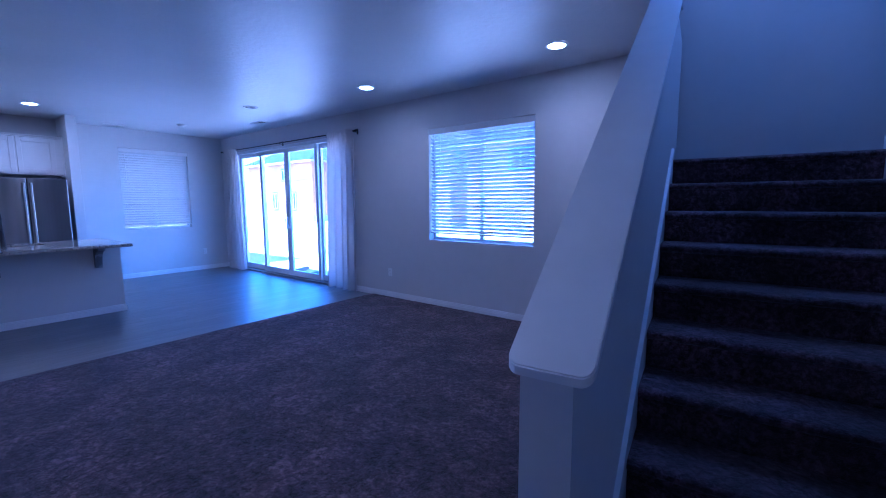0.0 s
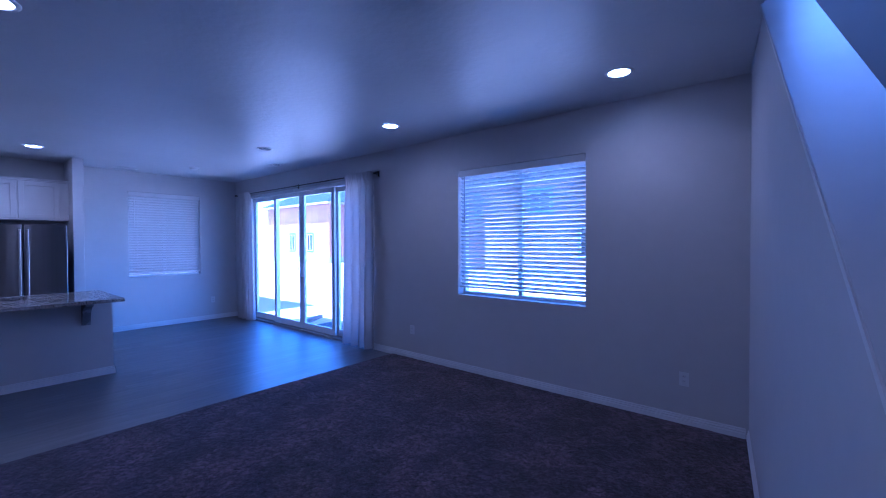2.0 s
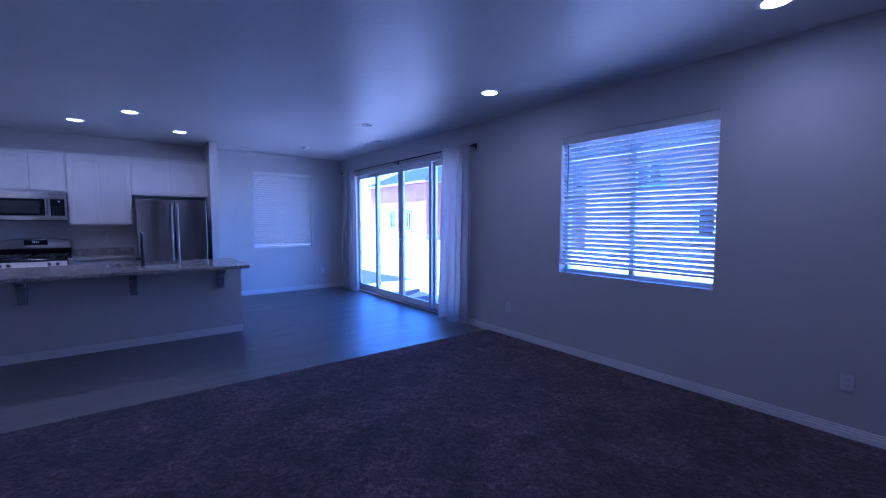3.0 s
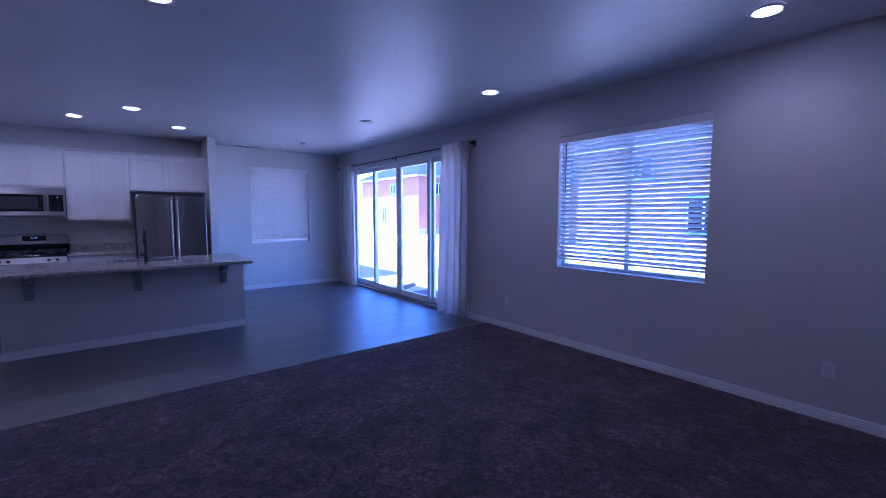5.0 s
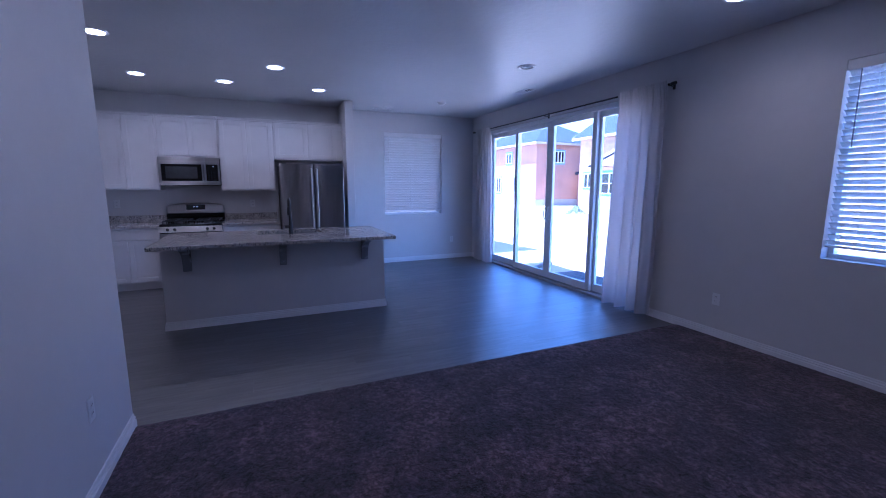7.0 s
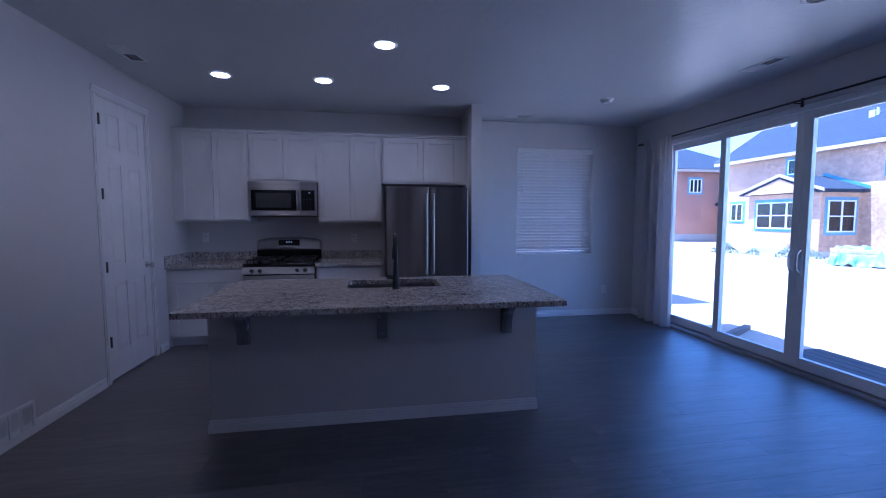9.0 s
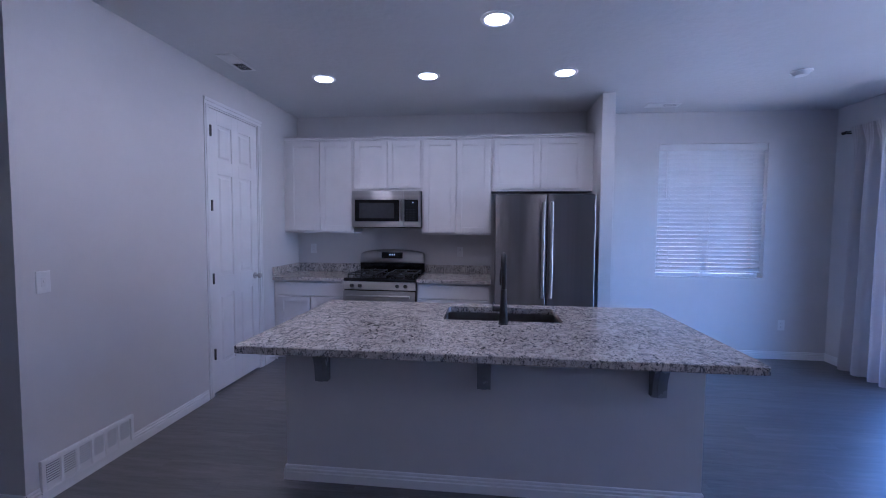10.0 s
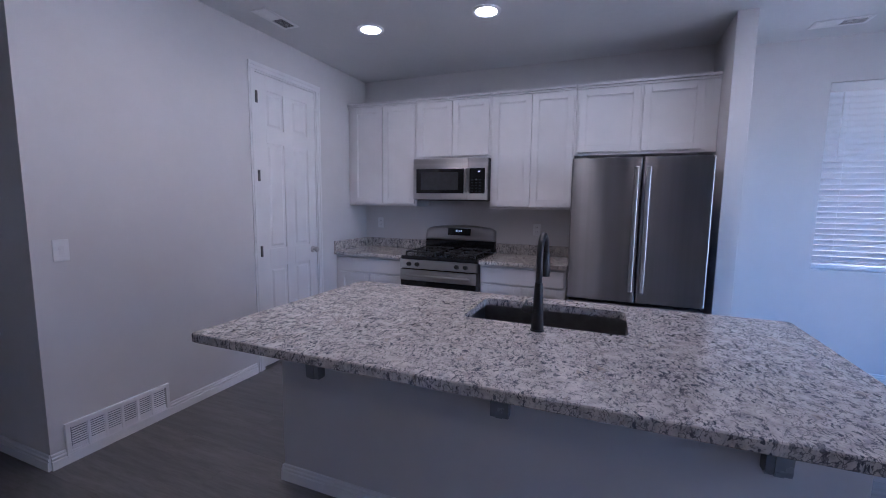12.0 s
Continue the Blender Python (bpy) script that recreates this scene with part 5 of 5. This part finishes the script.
def gable_roof(x0, x1, y0, y1, z, rise, over):
    """Two slopes that meet in a ridge along x, with open verges."""
    x0, x1, y0, y1 = x0 - over, x1 + over, y0 - over, y1 + over
    ym = (y0 + y1) / 2
    return prism([(y0, z), (y0, z + 0.18), (ym, z + rise + 0.18), (y1, z + 0.18), (y1, z), (ym, z + rise)], x0, x1, "x")


ha = thing("house", "two-storey house under construction with bare plywood walls", "house")
AX0, AX1, AY0, AY1, AZ = -29.95, -18.75, 25.5, 35.0, 5.22
part("wall", boxes((AX0, AY0, GR - 0.3, AX1, AY1, AZ)), STUCCO, ha, "bare plywood sheathing")
part("foundation", boxes((AX0 - 0.03, AY0 - 0.03, GR - 0.3, AX1 + 0.03, AY1 + 0.03, GR + 0.35)), CONCRETE, ha)
part("roof", gable_roof(AX0, AX1, AY0, AY1, AZ, 3.4, 0.5), SHINGLE, ha, "dark grey shingle gable roof")
for x in (AX0, AX1 - 0.1):
    part("gable", prism([(AY0, AZ), (AY1, AZ), ((AY0 + AY1) / 2, AZ + 3.05)], x, x + 0.1, "x"), STUCCO, ha, "bare plywood gable")
    end = x - 0.53 if x == AX0 else x + 0.605
    part("verge", prism([(AY0 - 0.5, AZ - 0.05), (AY0 - 0.5, AZ + 0.2), (30.25, AZ + 3.6), (AY1 + 0.5, AZ + 0.2), (AY1 + 0.5, AZ - 0.05), (30.25, AZ + 3.35)], end, end + 0.028, "x"), FASCIA, ha, "pale verge board")
part("fascia", boxes((AX0 - 0.5, AY0 - 0.53, AZ - 0.06, AX1 + 0.5, AY0 - 0.501, AZ + 0.15)), FASCIA, ha, "pale primed fascia")
part("bay", boxes((-25.5, 23.0, GR - 0.3, -21.35, 25.5, 2.80)), STUCCO, ha, "single-storey plywood bay")
part("bay_foundation", boxes((-25.53, 22.97, GR - 0.3, -21.32, 25.46, GR + 0.35)), CONCRETE, ha)
part("bay_roof", prism([(-25.85, 2.78), (-21.0, 2.78), (-21.0, 2.93), (-23.3, 3.80), (-25.85, 2.93)], 22.65, 25.49, "y"), SHINGLE, ha, "low gable roof over the bay")
part("bay_flashing", prism([(-21.0, 2.95), (-23.3, 3.83), (-23.3, 4.0), (-21.0, 3.12)], 25.455, 25.492, "y"), WRAP, ha, "blue flashing over the bay roof")
part("bay_gable", prism([(-25.5, 2.80), (-21.35, 2.80), (-23.3, 3.60)], 22.60, 22.645, "y"), STUCCO, ha)
part("bay_verge", prism([(-25.95, 2.80), (-25.95, 2.95), (-23.3, 3.88), (-20.9, 2.95), (-20.9, 2.80), (-23.3, 3.72)], 22.54, 22.595, "y"), FASCIA, ha, "pale verge board")
window_unit(ha, pose(-23.55, 23.0, 1.60), 2.75, 1.50, 3)
window_unit(ha, pose(-21.35, 24.25, 1.55, 0, 0, 90), 1.7, 1.65, 2)
window_unit(ha, pose(-28.85, 25.5, 1.85), 0.95, 1.20, 2, False)
window_unit(ha, pose(-24.8, 25.5, 4.52), 1.15, 0.90, 2, False)
window_unit(ha, pose(-19.88, 25.5, 4.33), 0.85, 1.30, 1)
window_unit(ha, pose(AX1, 27.0, 4.35, 0, 0, 90), 0.9, 1.4, 1)
for x, y in ((-27.6, 28.6), (-22.4, 27.6)):
    z = AZ + 3.4 * (y - 25.0) / 5.25
    bm = cylinder(bmesh.new(), (x, y, z), (x, y, z + 0.55), 0.06, sides=12)
    box(bm, x - 0.3, y - 0.2, z, x - 0.02, y + 0.2, z + 0.42, 0.02)
    part("roof_vent", bm, VINYL, ha, "pale roof vent")

hb = thing("house", "two-storey house behind with tan sheathing and grey roof", "house")
part("wall", boxes((-48.0, 25.2, GR - 0.3, -35.7, 34.0, 5.45)), STUCCO_B, hb, "tan sheathing")
part("foundation", boxes((-48.03, 25.17, GR - 0.3, -35.67, 34.03, GR + 0.7)), CONCRETE, hb)
part("roof", hip_roof(-48.0, -35.7, 25.2, 34.0, 5.46, 2.9, 0.5), SHINGLE, hb, "grey shingle hip roof")
fascia(hb, -48.0, -35.7, 25.2, 34.0, 5.46, 0.5)
part("porch_roof", hip_roof(-35.69, -34.3, 30.2, 33.5, 2.55, 0.5, 0.2), SHINGLE, hb)
part("porch_wall", boxes((-35.69, 30.4, GR - 0.3, -34.5, 33.4, 2.55)), STUCCO_B, hb)
window_unit(hb, pose(-35.7, 27.95, 4.25, 0, 0, 90), 1.15, 1.15, 3, False)
window_unit(hb, pose(-39.1, 25.2, 1.55), 0.95, 1.75, 2, False)
window_unit(hb, pose(-42.6, 25.2, 1.55), 0.95, 1.75, 2, False)
window_unit(hb, pose(-40.6, 25.2, 4.30), 1.0, 1.1, 2, False)

# added block outside the door's view, sized to throw the shadow on the dirt
hd = thing("house", "pale next-door house block added to cast the yard's shadow", "house")
part("wall", boxes((-21.5, -6.0, GR - 0.3, -11.75, 5.55, 5.2)), PALEWRAP, hd, "pale sheathing")
part("roof", hip_roof(-21.5, -11.75, -6.0, 5.55, 5.21, 2.4, 0.35), SHINGLE, hd, "grey shingle hip roof")

hc = thing("house", "two-storey plywood-sheathed house across the yard", "house")
part("wall", boxes((-16.8, 25.0, GR - 0.3, -0.5, 34.0, 5.3)), STUCCO, hc, "bare plywood sheathing")
part("foundation", boxes((-16.83, 24.97, GR - 0.3, -0.47, 34.03, GR + 0.35)), CONCRETE, hc)
part("roof", hip_roof(-16.8, -0.5, 25.0, 34.0, 5.32, 3.1, 0.5), SHINGLE, hc, "dark grey shingle hip roof")
fascia(hc, -16.8, -0.5, 25.0, 34.0, 5.32, 0.5)
for x, z, w, h, lights in ((-7.6, 4.2, 1.5, 1.2, 2), (-12.6, 4.2, 1.5, 1.2, 2), (-2.6, 4.2, 1.2, 1.3, 2), (-8.7, 1.5, 2.5, 1.8, 3), (-3.6, 1.4, 1.8, 1.6, 2)):
    window_unit(hc, pose(x, 25.0, z), w, h, lights, False)


def shrub(x, y, size, label):
    e = thing("shrub", label, "shrub", (x, y, GR + 0.02), group="dry yard shrubs")
    vs, fs = [], []
    for i in range(420):
        a, r, h = random.uniform(0, 2 * math.pi), size * random.random() ** 0.5, random.random()
        keep = 1 - 0.55 * h
        c = Vector((r * math.cos(a) * keep, r * math.sin(a) * keep, size * 0.75 * h * (1 - 0.6 * (r / size) ** 2) + 0.02))
        q = Euler((random.uniform(0, 3), random.uniform(0, 3), random.uniform(0, 3))).to_matrix()
        l = size * random.uniform(0.06, 0.12)
        k = len(vs)
        vs += [tuple(c + q @ Vector(p)) for p in ((-l, 0, 0), (0, -l * 0.3, 0), (l, 0, 0), (0, l * 0.3, 0.01))]
        fs.append((k, k + 1, k + 2, k + 3))
    me = bpy.data.meshes.new("foliage")
    me.from_pydata(vs, [], fs)
    me.materials.append(SHRUB)
    ob = new("foliage", me)
    ob.parent = e
    return e


for x, y, size in ((-24.6, 20.7, 0.85), (-23.2, 21.1, 0.55), (-21.6, 21.6, 0.85), (-20.7, 21.8, 0.70), (-26.6, 22.3, 0.75)):
    shrub(x, y, size, "low dry grey-green shrub by the house wall")

pile = thing("tarp_pile", "pallet of building board under a pale teal tarp", "building material", (-17.85, 20.5, GR + 0.05))
pile.rotation_euler, pile.scale = (0, 0, radians(50)), (0.55, 0.8, 1.0)
for i in range(4):
    part("board", boxes((-1.3, -0.7, 0.0 + i * 0.19, 1.1, 0.6, 0.15 + i * 0.19), bevel=0.01), FASCIA, pile)
bm = bmesh.new()
bmesh.ops.create_grid(bm, x_segments=26, y_segments=18, size=1.0)
for v in bm.verts:
    x, y = v.co.x * 1.5, v.co.y * 1.0
    edge = max(abs(x) / 1.2, abs(y) / 0.68)
    z = 0.80 - 0.74 * max(0.0, min(1.0, (edge - 0.85) / 0.4)) + 0.22 * noise.noise((x * 2.0, y * 2.0, 5))
    v.co = Vector((x, y, max(z, 0.03)))
bmesh.ops.solidify(bm, geom=bm.faces[:], thickness=0.01)
part("tarp", bm, TARP, pile, "crumpled pale teal tarp", True)


# ---- vinyl planks, one by one ----
floor = thing("floor_vinyl", "grey-brown wood-look vinyl plank floor", "floor", kind="structure")
PW, PL, GAP = 0.182, 1.22, 0.0003
cuts = {}
def plank(x0, x1, y0, y1):
    key = (round(x1 - x0, 4), round(y1 - y0, 4))
    if key not in cuts:
        cuts[key] = mesh_of("plank", boxes((-key[0] / 2, -key[1] / 2, -0.008, key[0] / 2, key[1] / 2, 0.0), bevel=0.0006), PLANK)
    ob = new("plank", cuts[key])
    ob.parent = floor
    ob.location = ((x0 + x1) / 2, (y0 + y1) / 2, 0)


def lay(xa, xb, ya, yb):
    x, row = xb, 0
    while x > xa + 0.01:
        x0 = max(x - PW, xa)
        y = ya - PL * ((row * 0.37) % 1.0)
        while y < yb:
            a, b = max(y, ya), min(y + PL, yb)
            if b - a > 0.03:
                plank(x0 + GAP, x - GAP, a + GAP / 2, b - GAP / 2)
            y += PL
        x, row = x0, row + 1


lay(DIN_X, EDGE_X + 0.004, KIT_Y, WIN_Y)
lay(HALL_X0, EDGE_X - 0.012, -4.0, KIT_Y)
